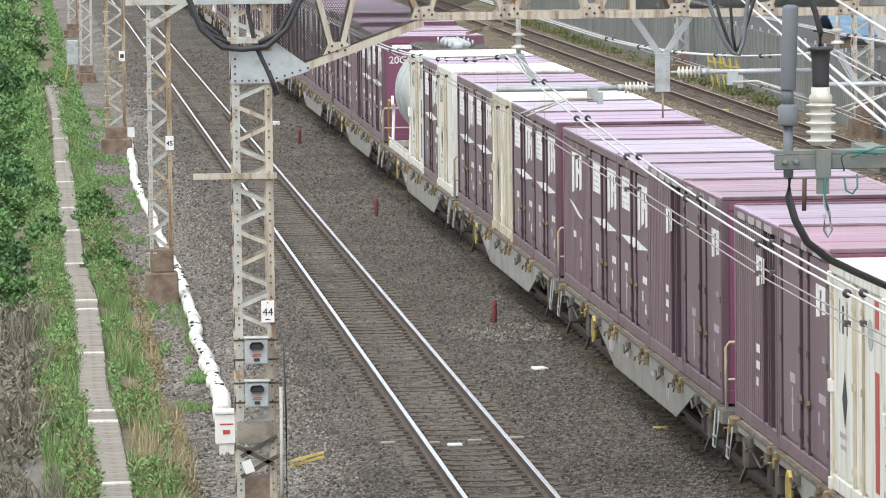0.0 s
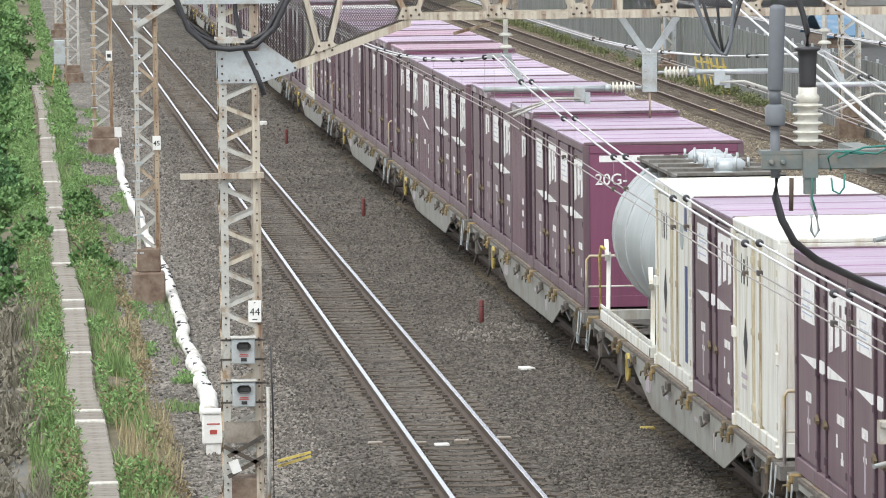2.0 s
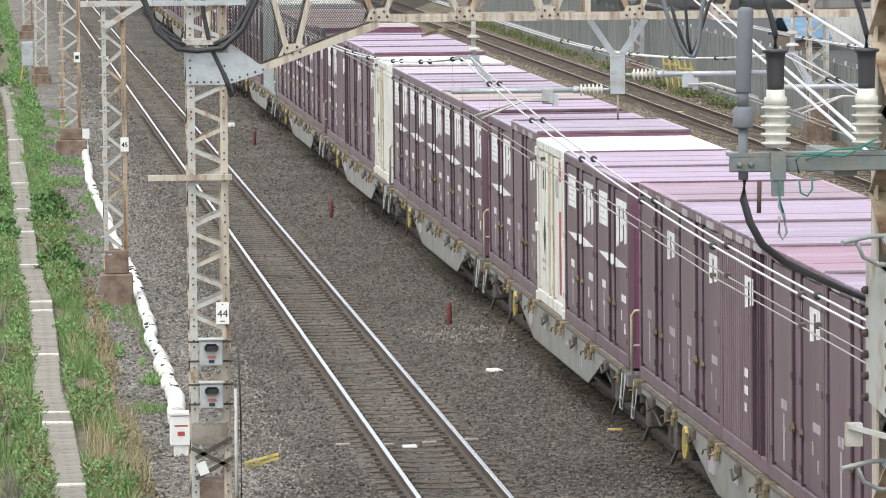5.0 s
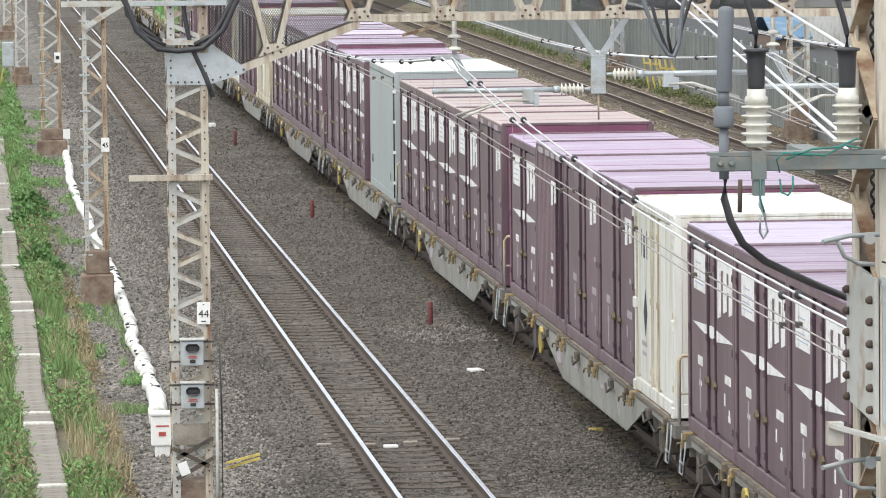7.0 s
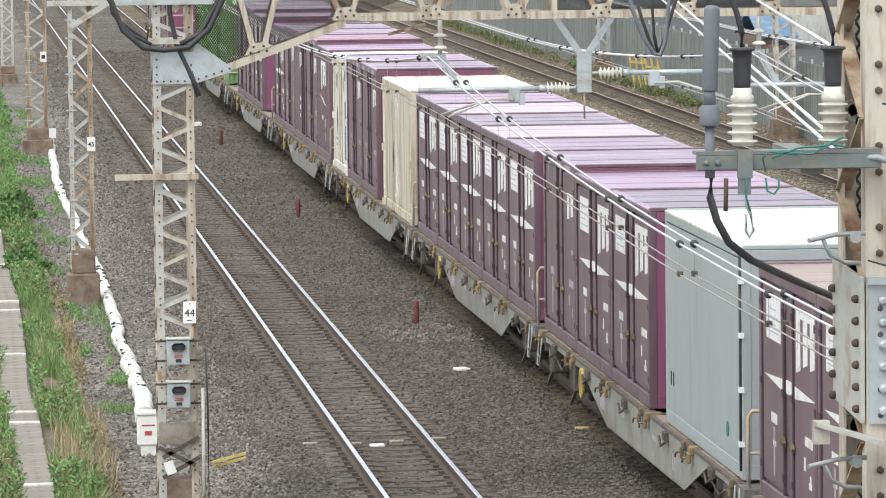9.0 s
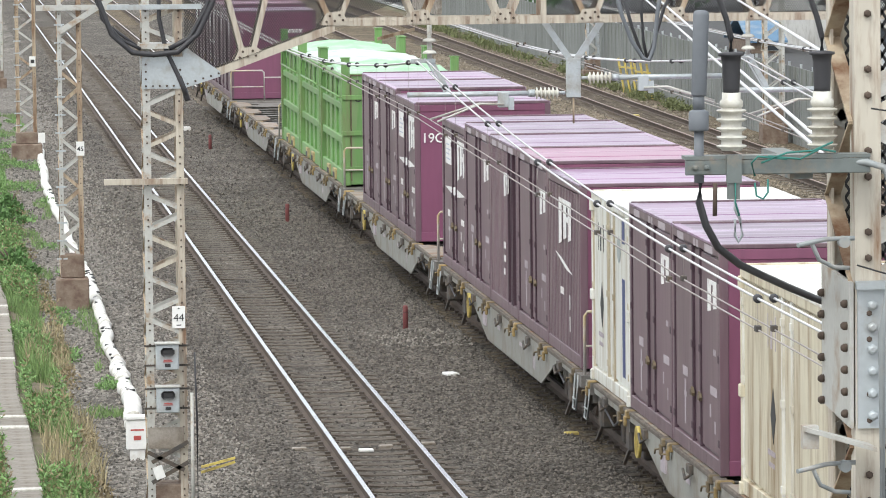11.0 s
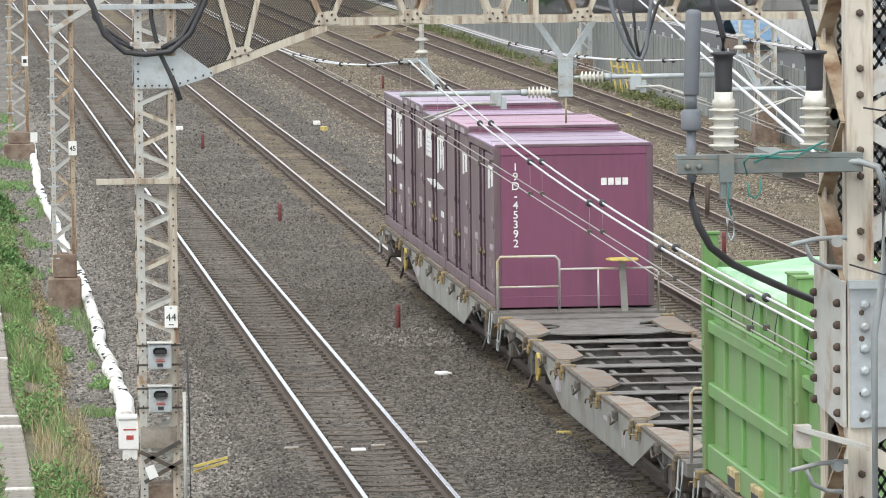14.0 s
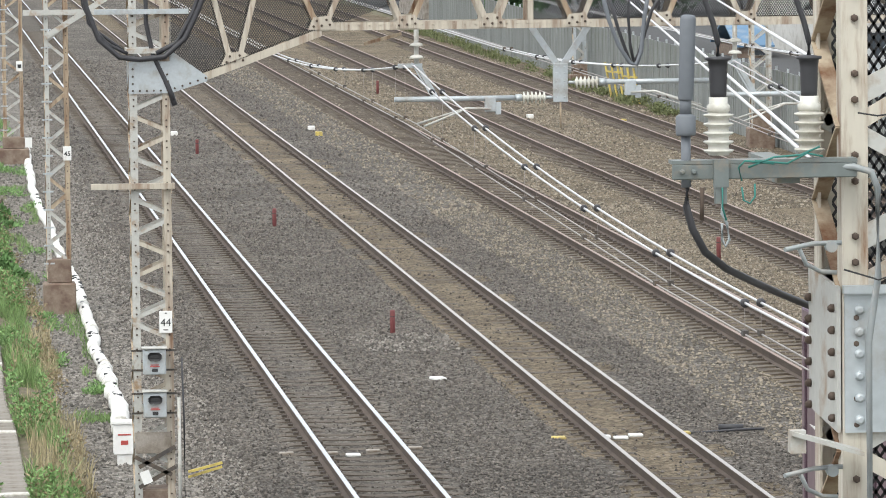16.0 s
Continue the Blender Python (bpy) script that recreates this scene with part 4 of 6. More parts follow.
def ribbed_container(kind):
    """Twelve-foot container with a corrugated half."""
    L, H = 3.715, 2.59 if kind == "plain" else 2.5
    root = thing("container", "ribbed purple steel container with a white emblem", "container", "containers on the train")
    shell(root, L, H, M_PURPLE, M_PURPLE_RED, M_ROOF)
    hl, x = L / 2, -SIDE + 0.004
    ye = -hl + (1.3 if kind == "plain" else 0.14)
    for sx in (-1, 1):
        bm = NB()
        n = int((hl - 0.13 - ye) / 0.17)
        prof = []
        for k in range(n):
            y = hl - 0.13 - 0.17 * k
            prof += [(y, 0.05), (y - 0.03, 0.008), (y - 0.11, 0.008), (y - 0.14, 0.05)]
        slab(bm, [(sx * (SIDE - d), y, 0.18) for y, d in prof] + [(sx * (SIDE - 0.07), ye, 0.18), (sx * (SIDE - 0.07), hl - 0.13, 0.18)], (0, 0, 1), H - 0.34)
        part("corrugated_side", bm, M_PURPLE, root, "vertical ribs")
    if kind == "plain":
        for yy in (-0.6, -1.02, -1.18, -1.72):
            bm = NB()
            box(bm, -SIDE, -SIDE + 0.06, yy - 0.035, yy + 0.035, 0.12, H - 0.14)
            part("lock_bar", bm, M_GASKET, root)
        for y, w in ((1.5, 0.6), (0.6, 0.5), (-0.1, 0.4), (-0.75, 0.6)):
            bm = NB()
            box(bm, -SIDE - 0.004, -SIDE, y - w, y, H - 0.145, H - 0.06)
            part("eave_label", bm, M_MARK_DIM, root, "faded label along the eave")
        bm = NB()
        emblem(bm, x, -0.35, 1.95, 0.32, 0.6, 2)
        part("emblem", bm, M_MARK, root, "white emblem strokes")
        bm = NB()
        small_bars(bm, x, ((0.0, 0.95, 0.3, 0.1), (0.0, 0.75, 0.3, 0.1), (0.0, 0.55, 0.2, 0.1)))
        tagged(part("small_writing", bm, M_MARK, root), kind="stuff")
    else:
        bm = NB()
        emblem(bm, x, -0.1, 1.9, 0.56, 1.3, 3)
        part("emblem", bm, M_MARK, root, "white emblem strokes")
        bm = NB()
        slab(bm, [(x, 0.95, 1.4), (x, 0.3, 1.36), (x, -0.95, 1.2), (x, -0.3, 1.22)], (-1, 0, 0), 0.004)
        part("dart", bm, M_MARK, root, "slanting white dart stripe")
        bm = NB()
        small_bars(bm, x, ((0.4, 0.85, 0.4, 0.1), (-0.6, 0.7, 0.1, 0.2), (-0.6, 0.4, 0.1, 0.2)))
        tagged(part("small_writing", bm, M_MARK, root), kind="stuff")
    return root


def reefer(stripe, cream=False, L=3.715):
    """White or cream insulated container with side doors and a coloured stripe."""
    H = 2.5
    body = M_CREAM if cream else M_REEFER
    root = thing("container", ("weathered cream insulated container with corroded seams" if cream else "dirty white insulated container with a coloured stripe"), "container", "containers on the train")
    shell(root, L, H, body, body, M_REEFER if cream else M_WHITE)
    side_doors(root, L, H, body, M_CREAM if not cream else M_REEFER)
    hl, x = L / 2, -SIDE + 0.02
    if stripe is not None:
        bm = NB()
        box(bm, x - 0.003, x, -1.3, -1.05, 0.3, 1.55)
        box(bm, x - 0.003, x, -1.3, -1.05, 2.0, 2.3)
        part("stripe", bm, stripe, root, "coloured vertical stripe")
        bm = NB()
        lathe(bm, ((0.17, 0), (0.17, 0.004)), pose(x, -0.75, 1.9, 0, -90), 18)
        part("roundel", bm, M_GREYBOX, root)
    bm = NB()
    slab(bm, [(x, 0.95, 1.35), (x, 1.12, 1.05), (x, 0.95, 0.75), (x, 0.78, 1.05)], (-1, 0, 0), 0.003)
    part("diamond", bm, M_DARK, root, "dark diamond mark")
    bm = NB()
    for k, (w, h) in enumerate(((0.09, 0.36), (0.2, 0.3), (0.06, 0.36))):
        box(bm, x - 0.003, x, 0.75 + 0.25 * k, 0.75 + 0.25 * k + w * 0.5, 1.75, 1.75 + h)
    tagged(part("writing_bars", bm, M_DARK if not cream else M_MARK_DIM, root), kind="stuff")
    bm = NB()
    small_bars(bm, x, ((1.3, 0.62, 0.5, 0.06), (1.25, 0.5, 0.4, 0.05)))
    tagged(part("small_writing", bm, M_MARK_DIM, root), kind="stuff")
    for sy in (-1, 1):
        for z in (0.06, H * 0.45, H - 0.2):
            bm = NB()
            box(bm, -SIDE - 0.03, -SIDE + 0.06, sy * (hl - 0.08) - 0.07, sy * (hl - 0.08) + 0.07, z - 0.07, z + 0.07, bev=0.01)
            part("corner_fitting", bm, body, root)
    return root


def grey_box():
    L, H = 6.06, 2.59
    root = thing("container", "plain pale grey twenty-foot container with smooth sides", "container", "containers on the train")
    shell(root, L, H, M_GREYBOX, M_GREYBOX, M_REEFER)
    bm = NB()
    for sx in (-1, 1):
        box(bm, *sorted((sx * (SIDE - 0.06), sx * (SIDE - 0.008))), -L / 2 + 0.11, L / 2 - 0.11, 0.18, H - 0.16)
    part("side_sheet", bm, M_GREYBOX, root, "smooth grey side sheet")
    for y in (-L / 2 + 0.05, ):
        bm = NB()
        rod(bm, [(-SIDE - 0.01, y, 0.1), (-SIDE - 0.01, y, H - 0.1)], 0.02)
        part("door_rod", bm, M_DARK, root)
        for z in (0.4, 1.0, 1.6, 2.2):
            bm = NB()
            box(bm, -SIDE - 0.03, -SIDE + 0.02, y - 0.07, y + 0.07, z - 0.03, z + 0.03)
            part("hinge", bm, M_MARK, root)
    bm = NB()
    for k in range(2):
        box(bm, -SIDE - 0.0, -SIDE + 0.009, L / 2 - 0.45 - k * 0.2, L / 2 - 0.4 - k * 0.2, 0.5, 0.66)
    tagged(part("small_writing", bm, M_DARK, root), kind="stuff")
    bm = NB()
    lathe(bm, ((0.09, 0), (0.09, 0.004)), pose(-SIDE + 0.004, -1.9, 0.45, 0, -90), 16)
    part("roundel", bm, M_TEAL, root, "small green round mark")
    return root


def green_container(pale):
    L, H = 6.06, 2.5
    root = thing("open_top_container", "bright green open-top steel container under a sagging tarpaulin", "container", "green containers", )
    hl, w = L / 2, SIDE
    bm = NB()
    box(bm, -w + 0.1, w - 0.1, -hl + 0.06, hl - 0.06, 0.1, H - 0.25)
    part("tub", bm, M_GREEN, root)
    for sx in (-1, 1):
        for z0, z1, o in ((0.0, 0.3, 0.02), (0.84, 1.0, 0.03), (1.56, 1.7, 0.03), (H - 0.32, H - 0.2, 0.02)):
            bm = NB()
            box(bm, *sorted((sx * (w - 0.11), sx * (w - o))), -hl + 0.1, hl - 0.1, z0, z1, bev=0.015)
            part("side_rail", bm, M_GREEN, root)
        for k in range(4):
            y = -hl + 1.2 + k * (L - 2.4) / 3
            bm = NB()
            box(bm, *sorted((sx * (w - 0.11), sx * (w - 0.055))), y - 0.035, y + 0.035, 0.3, H - 0.32, bev=0.01)
            part("stanchion", bm, M_GREEN, root)
        for k in (-1, 1):
            bm = NB()
            y = k * 0.8
            box(bm, *sorted((sx * (w - 0.03), sx * (w + 0.03))), y - 0.3, y + 0.3, 0.03, 0.25, bev=0.01)
            fp = part("fork_pocket", bm, M_FORK, root, "ochre fork pocket")
            bm = NB()
            box(bm, *sorted((sx * (w - 0.02), sx * (w + 0.034))), y - 0.24, y + 0.24, 0.05, 0.17)
            part("opening", bm, M_DARK, fp)
        for sy in (-1, 1):
            bm = NB()
            box(bm, *sorted((sx * (w - 0.16), sx * (w + 0.012))), *sorted((sy * hl, sy * (hl - 0.2))), 0, H + 0.17, bev=0.012)
            box(bm, *sorted((sx * (w - 0.18), sx * (w + 0.03))), *sorted((sy * (hl + 0.0), sy * (hl - 0.22))), H + 0.17, H + 0.19)
            for z in (0.5, 0.95, 1.4, 1.85, 2.3):
                box(bm, *sorted((sx * (w - 0.02), sx * (w + 0.022))), *sorted((sy * (hl - 0.01), sy * (hl - 0.19))), z - 0.012, z + 0.012)
            part("corner_post", bm, M_GREEN_POST, root, "worn olive-green corner post")
        for za in (H - 0.18, ):
            bm = NB()
            rod(bm, [(sx * (w + 0.03), -hl + 0.3, 1.85), (sx * (w + 0.03), hl - 0.6, 1.85)], 0.024)
            part("tarp_bar", bm, M_GREEN, root)
    for sy in (-1, 1):
        for sx in (-1, 1):
            bm = NB()
            box(bm, *sorted((sx * (w - 0.16), sx * 0.012)), *sorted((sy * (hl - 0.06), sy * (hl - 0.01))), 0.02, H - 0.15, bev=0.01)
            part("end_door", bm, M_GREEN, root)
            for z in (0.35, 1.1, 1.85):
                bm = NB()
                box(bm, *sorted((sx * (w + 0.01), sx * (w - 0.45))), *sorted((sy * (hl - 0.01), sy * (hl + 0.03))), z - 0.05, z + 0.05, bev=0.008)
                part("hinge", bm, M_GREEN_POST, root)
            bm = NB()
            rod(bm, [(sx * 0.12, sy * (hl + 0.015), 0.1), (sx * 0.12, sy * (hl + 0.015), H - 0.25)], 0.016, 6)
            part("lock_rod", bm, M_GREEN, root)
        bm = NB()
        box(bm, -w + 0.165, -w + 0.19, *sorted((sy * hl, sy * (hl + 0.006))), 0.1, H - 0.2)
        box(bm, -w + 0.17, w - 0.17, *sorted((sy * hl, sy * (hl + 0.006))), H - 0.2, H - 0.17)
        part("door_edge", bm, M_TWIST, root)
    lettering("UM13A-22", 0.21, M_DARK, root, pose(-0.5, -hl - 0.004, 1.76, 90))
    # sagging tarpaulin in slack folds
    n, me_v, me_f = 24, [], []
    for j in range(n + 1):
        for i in range(n + 1):
            u, v = i / n, j / n
            ridge = 0.13 * (1 - abs(2 * (u - 0.06 * math.sin(v * 5 + pale)) - 1)) * (0.35 + 0.75 * min(1.0, 3.2 * v, 3.2 * (1 - v))) + 0.07 * math.sin(v * math.pi) ** 0.5
            fold = 0.07 * noise.noise((u * 3, v * 4, 1.0 + pale * 3)) + 0.025 * abs(math.sin(v * 7 + u * 4 + pale)) - 0.03
            edge = -0.14 if i in (0, n) else (-0.3 if j in (0, n) else 0.0)
            me_v.append((-w + 0.03 + u * (2 * w - 0.06), -hl + 0.1 + v * (L - 0.2), H - 0.2 + ridge + fold + edge))
    for j in range(n):
        for i in range(n):
            o = j * (n + 1) + i
            me_f.append((o, o + 1, o + n + 2, o + n + 1))
    me = soup("tarpaulin", me_v, me_f, M_TARP_PALE if pale == 1 else M_TARP)
    tp = part("tarpaulin", me, None, root, "sagging tarpaulin in slack folds")
    sd = tp.modifiers.new("thick", "SOLIDIFY")
    sd.thickness = 0.012
    for sx in (-1, 1):
        for k in range(4):
            bm = NB()
            y = -hl + 0.8 + k * 1.45
            rod(bm, [(sx * (w + 0.0), y, H - 0.26), (sx * (w + 0.035), y, H - 0.45), (sx * (w + 0.03), y + 0.05, H - 0.66)], 0.006, 5)
            part("lashing", bm, M_DARK, root)
    return root


def tank_container():
    L, H = 6.06, 2.5
    root = thing("tank_container", "silver tank container on a white cradle with a walkway", "tank container", "containers on the train")
    bm = NB()
    r = 1.12
    prof = [(0.02, -L / 2 + 0.25), (0.45, -L / 2 + 0.28), (0.85, -L / 2 + 0.42), (r, -L / 2 + 0.75), (r, L / 2 - 0.75), (0.85, L / 2 - 0.42), (0.45, L / 2 - 0.28), (0.02, L / 2 - 0.25)]
    lathe(bm, prof, pose(0, 0, H / 2 + 0.08, -90), 40)
    part("tank", bm, M_TANK, root, "silver tank barrel")
    for y in (-1.2, 0.6, 1.9):
        bm = NB()
        lathe(bm, ((r + 0.002, -0.03), (r + 0.012, -0.03), (r + 0.012, 0.03), (r + 0.002, 0.03)), pose(0, y, H / 2 + 0.08, -90), 40)
        part("hoop", bm, M_GALV, root)
    for sx in (-1, 1):
        bm = NB()
        box(bm, *sorted((sx * SIDE, sx * (SIDE - 0.12))), -L / 2, L / 2, 0.0, 0.16, bev=0.01)
        box(bm, *sorted((sx * SIDE, sx * (SIDE - 0.02))), -L / 2, L / 2, 0.2, 0.24)
        part("base_rail", bm, M_REEFER, root)
        for y in (-L / 2 + 0.2, L / 2 - 0.6):
            bm = NB()
            bar(bm, (sx * (SIDE - 0.06), y, 0.1), (sx * (SIDE - 0.12), y + 0.35, 1.0), 0.12, 0.06)
            bar(bm, (sx * (SIDE - 0.06), y + 0.1, 0.95), (sx * (SIDE - 0.1), y + 0.5, 1.15), 0.1, 0.06)
            part("cradle_strut", bm, M_REEFER, root)
        bm = NB()
        rod(bm, [(sx * SIDE, L / 2 - 0.1, 0.1), (sx * SIDE, L / 2 - 0.1, 0.95), (sx * SIDE, L / 2 - 0.3, 1.1), (sx * SIDE, L / 2 - 0.7, 1.1)], 0.022)
        part("grab_rail", bm, M_YELLOW, root)
    for y in (-L / 2 + 0.06, L / 2 - 0.06):
        bm = NB()
        box(bm, -SIDE, SIDE, y - 0.05, y + 0.05, 0.0, 0.14)
        part("cross_rail", bm, M_REEFER, root)
    bm = NB()
    box(bm, -0.75, 0.75, -2.4, 2.2, H - 0.1, H - 0.06)
    for k in range(5):
        box(bm, -0.75, 0.75, -2.4 + k * 1.05, -2.34 + k * 1.05, H - 0.2, H - 0.02)
    part("walkway", bm, M_DECK, root)
    for k in range(3):
        bm = NB()
        y = -1.2 + k * 1.1
        lathe(bm, ((0.26, H - 0.1), (0.26, H + 0.05), (0.2, H + 0.1), (0.0001, H + 0.11)), pose(0.1, y, 0), 18)
        for a in range(6):
            rod(bm, [(0.1 + 0.3 * math.cos(a), y + 0.3 * math.sin(a), H - 0.02), (0.1 + 0.3 * math.cos(a), y + 0.3 * math.sin(a), H + 0.12)], 0.02, 6)
        part("hatch", bm, M_GALV, root)
    return root


def wagon(empty=False):
    """Five-slot flat wagon: deck frame, fish-bellied side sills, bogies, steps, rails. Front end at y 0 of the first slot."""
    root = thing("flat_wagon", "grey steel container flat wagon, grimy running gear", "wagon", "flat wagons")
    y0, y1 = -0.62, 19.3 - 0.72
    for sx in (-1, 1):
        bm = NB()
        x = sx * 1.28
        out = [(y0 + 0.6, 0.98), (y0 + 0.6, 0.86), (2.3, 0.88), (4.2, 0.39), (11.3, 0.37), (14.0, 0.86), (y1 - 0.4, 0.86), (y1 - 0.4, 0.98)]
        slab(bm, [(x, y, z) for y, z in out], (-sx, 0, 0), 0.02)
        slab(bm, [(x, 4.2, 0.39), (x, 11.3, 0.37), (x - sx * 0.14, 11.3, 0.37), (x - sx * 0.14, 4.2, 0.39)], (0, 0, 1), 0.015)
        part("side_sill", bm, M_FRAME, root, "fish-bellied pale grey side sill")
        bm = NB()
        box(bm, *sorted((x + sx * 0.012, x - sx * 0.12)), y0 + 0.55, y1 - 0.35, 0.93, 0.985, bev=0.008)
        part("sole_flange", bm, M_SOLE, root, "grimy brown upper flange")
        bm = NB()
        rod(bm, [(x + sx * 0.02, 0.6, 0.84), (x + sx * 0.03, 1.2, 0.7), (x + sx * 0.02, 2.0, 0.8)], 0.014, 6)
        rod(bm, [(x + sx * 0.02, 15.2, 0.84), (x + sx * 0.03, 16.0, 0.66), (x + sx * 0.02, 17.2, 0.82)], 0.014, 6)
        part("air_hose", bm, M_BLACK, root)
        for yb in (0.9, 14.9, 17.6):
            bm = NB()
            box(bm, *sorted((x - sx * 0.02, x - sx * 0.3)), yb, yb + 0.35, 0.45, 0.86, bev=0.03)
            bar(bm, (x - sx * 0.05, yb + 0.1, 0.5), (x - sx * 0.02, yb + 0.5, 0.25), 0.04)
            part("brake_lever", bm, M_GRIME, root)
        bm = NB()
        for y, z, w, h in ((4.9, 0.62, 0.07, 0.2), (5.1, 0.62, 0.07, 0.2), (6.6, 0.72, 0.3, 0.05), (9.5, 0.7, 0.35, 0.06)):
            box(bm, *sorted((x, x + sx * 0.004)), y, y + w, z - h / 2, z + h / 2)
        tagged(part("stencil", bm, M_MARK_DIM, root), kind="stuff")
        bm = NB()
        box(bm, *sorted((x - sx * 0.01, x + sx * 0.025)), 11.4, 11.8, 0.58, 0.84)
        part("data_plate", bm, M_MARK_DIM, root)
        bm = NB()
        lathe(bm, ((0.2, -0.02), (0.2, 0.02), (0.16, 0.02), (0.16, -0.02)), pose(x + sx * 0.05, 13.6, 0.72, 0, 90), 20)
        bar(bm, (x + sx * 0.05, 13.42, 0.72), (x + sx * 0.05, 13.78, 0.72), 0.03)
        bar(bm, (x + sx * 0.05, 13.6, 0.54), (x + sx * 0.05, 13.6, 0.9), 0.03)
        part("brake_wheel", bm, M_YELLOW, root, "yellow brake handwheel")
        for k in range(5):
            for f in (0.25, 3.45):
                bm = NB()
                y = k * SLOT + f
                box(bm, *sorted((sx * 1.33, sx * 1.12)), y - 0.08, y + 0.08, 0.89, 0.995, bev=0.015)
                box(bm, *sorted((sx * 1.35, sx * 1.31)), y - 0.03, y + 0.07, 0.79, 0.92, bev=0.01)
                rod(bm, [(sx * 1.34, y + 0.03, 0.86), (sx * 1.37, y + 0.2, 0.84), (sx * 1.37, y + 0.28, 0.78)], 0.013, 5)
                part("twist_lock", bm, M_BRASS if f > 3 else M_TWIST, root)
            bm = NB()
            y = k * SLOT + 1.85
            box(bm, *sorted((sx * 1.33, sx * 1.2)), y - 0.14, y + 0.14, 0.82, 0.93, bev=0.01)
            rod(bm, [(sx * 1.34, y - 0.3, 0.84), (sx * 1.36, y, 0.76), (sx * 1.34, y + 0.3, 0.84)], 0.018, 6)
            part("release_handle", bm, M_GRIME, root)
        for ye in (y0 + 0.35, y1 - 0.1):
            bm = NB()
            rod(bm, [(sx * 1.3, ye, 0.95), (sx * 1.34, ye, 0.48), (sx * 1.34, ye + 0.3, 0.48), (sx * 1.3, ye + 0.3, 0.95)], 0.016, 6)
            rod(bm, [(sx * 1.34, ye, 0.62), (sx * 1.34, ye + 0.3, 0.62)], 0.014, 6)
            part("step", bm, M_CONDUIT, root, "grey steel step")
    for k in range(5):
        ya = k * SLOT
        for xa in (-1.25, 0.98):
            s = 1 if xa < 0 else -1
            xo = xa if xa < 0 else xa + 0.27
            bm = NB()
            yc = ya + 1.8
            slab(bm, [(xo, yc - 1.3, 0.992), (xo, yc + 1.3, 0.992), (xo + s * 0.2, yc + 1.3, 0.992), (xo + s * 0.4, yc + 0.8, 0.992), (xo + s * 0.4, yc - 0.8, 0.992), (xo + s * 0.2, yc - 1.3, 0.992)], (0, 0, -1), 0.04)
            part("deck_pad", bm, M_PAD, root, "rusting deck pad")
    for k in range(16):
        bm = NB()
        y = 0.5 + k * 1.2
        h = 0.2 if k % 3 == 0 else 0.08
        box(bm, -1.26, 1.26, y - 0.03, y + 0.03, 0.7, 0.93)
        box(bm, -1.26, 1.26, y - h, y + h, 0.93, 0.945)
        part("cross_beam", bm, M_DECK, root)
    # plates over the bogies, cut out in bows at the sides
    for ya, sg in ((0.15, 1), (18.05, -1)):
        bm = NB()
        edge = [(1.24, 0.0), (1.24, 0.3), (0.95, 0.36), (0.66, 0.6), (0.58, 0.95), (0.66, 1.3), (0.95, 1.56), (1.24, 1.64), (1.24, 2.1), (0.8, 2.12), (0.62, 2.3), (0.4, 2.36)]
        slab(bm, [(x, ya + sg * y, 0.972) for x, y in edge] + [(-x, ya + sg * y, 0.972) for x, y in edge[::-1]], (0, 0, -1), 0.02)
        part("bolster_plate", bm, M_DECK, root, "grey deck plate over the bogie")
    bm = NB()
    box(bm, -0.2, 0.2, y0, y1 + 0.3, 0.62, 0.9)
    part("centre_sill", bm, M_GRIME, root)
    for x in (-0.62, 0.62):
        bm = NB()
        box(bm, x - 0.035, x + 0.035, 2.4, 15.6, 0.72, 0.9)
        part("stringer", bm, M_DECK, root)
    for ye in (y0 + 0.05, y1 - 0.15):
        bm = NB()
        slab(bm, [(-1.3, ye, 0.97), (1.3, ye, 0.97), (1.3, ye + 0.5, 0.97), (0.55, ye + 0.62, 0.97), (-0.55, ye + 0.62, 0.97), (-1.3, ye + 0.5, 0.97)], (0, 0, -1), 0.16)
        part("end_plate", bm, M_DECK, root)
    bm = NB()
    box(bm, -0.12, 0.12, y0 - 0.35, y0, 0.68, 0.92, bev=0.03)
    box(bm, -0.12, 0.12, y1 + 0.3, y1 + 0.5, 0.68, 0.92, bev=0.03)
    part("coupler", bm, M_GRIME, root)
    # front handrails and brake stand
    bm = NB()
    f = y0 + 0.12
    rod(bm, [(-1.24, f, 0.97), (-1.24, f, 1.76), (-1.2, f, 1.82), (-0.36, f, 1.82), (-0.3, f, 1.76), (-0.3, f, 0.97)], 0.022)
    rod(bm, [(-1.24, f, 1.36), (-0.3, f, 1.36)], 0.016)
    part("handrail", bm, M_HANDRAIL, root)
    bm = NB()
    rod(bm, [(-0.3, f, 1.62), (1.12, f, 1.62), (1.22, f, 1.56), (1.22, f, 0.97)], 0.018)
    rod(bm, [(0.3, f, 1.62), (0.3, f, 0.97)], 0.016)
    part("handrail", bm, M_HANDRAIL, root)
    bm = NB()
    bar(bm, (0.7, f - 0.03, 0.97), (0.66, f - 0.03, 1.72), 0.1, 0.05)
    part("brake_stand", bm, M_FRAME, root)
    bm = NB()
    lathe(bm, ((0.25, -0.015), (0.25, 0.015), (0.19, 0.015), (0.19, -0.015)), pose(0.66, f - 0.05, 1.76), 20)
    part("brake_top", bm, M_YELLOW, root, "yellow brake handwheel")
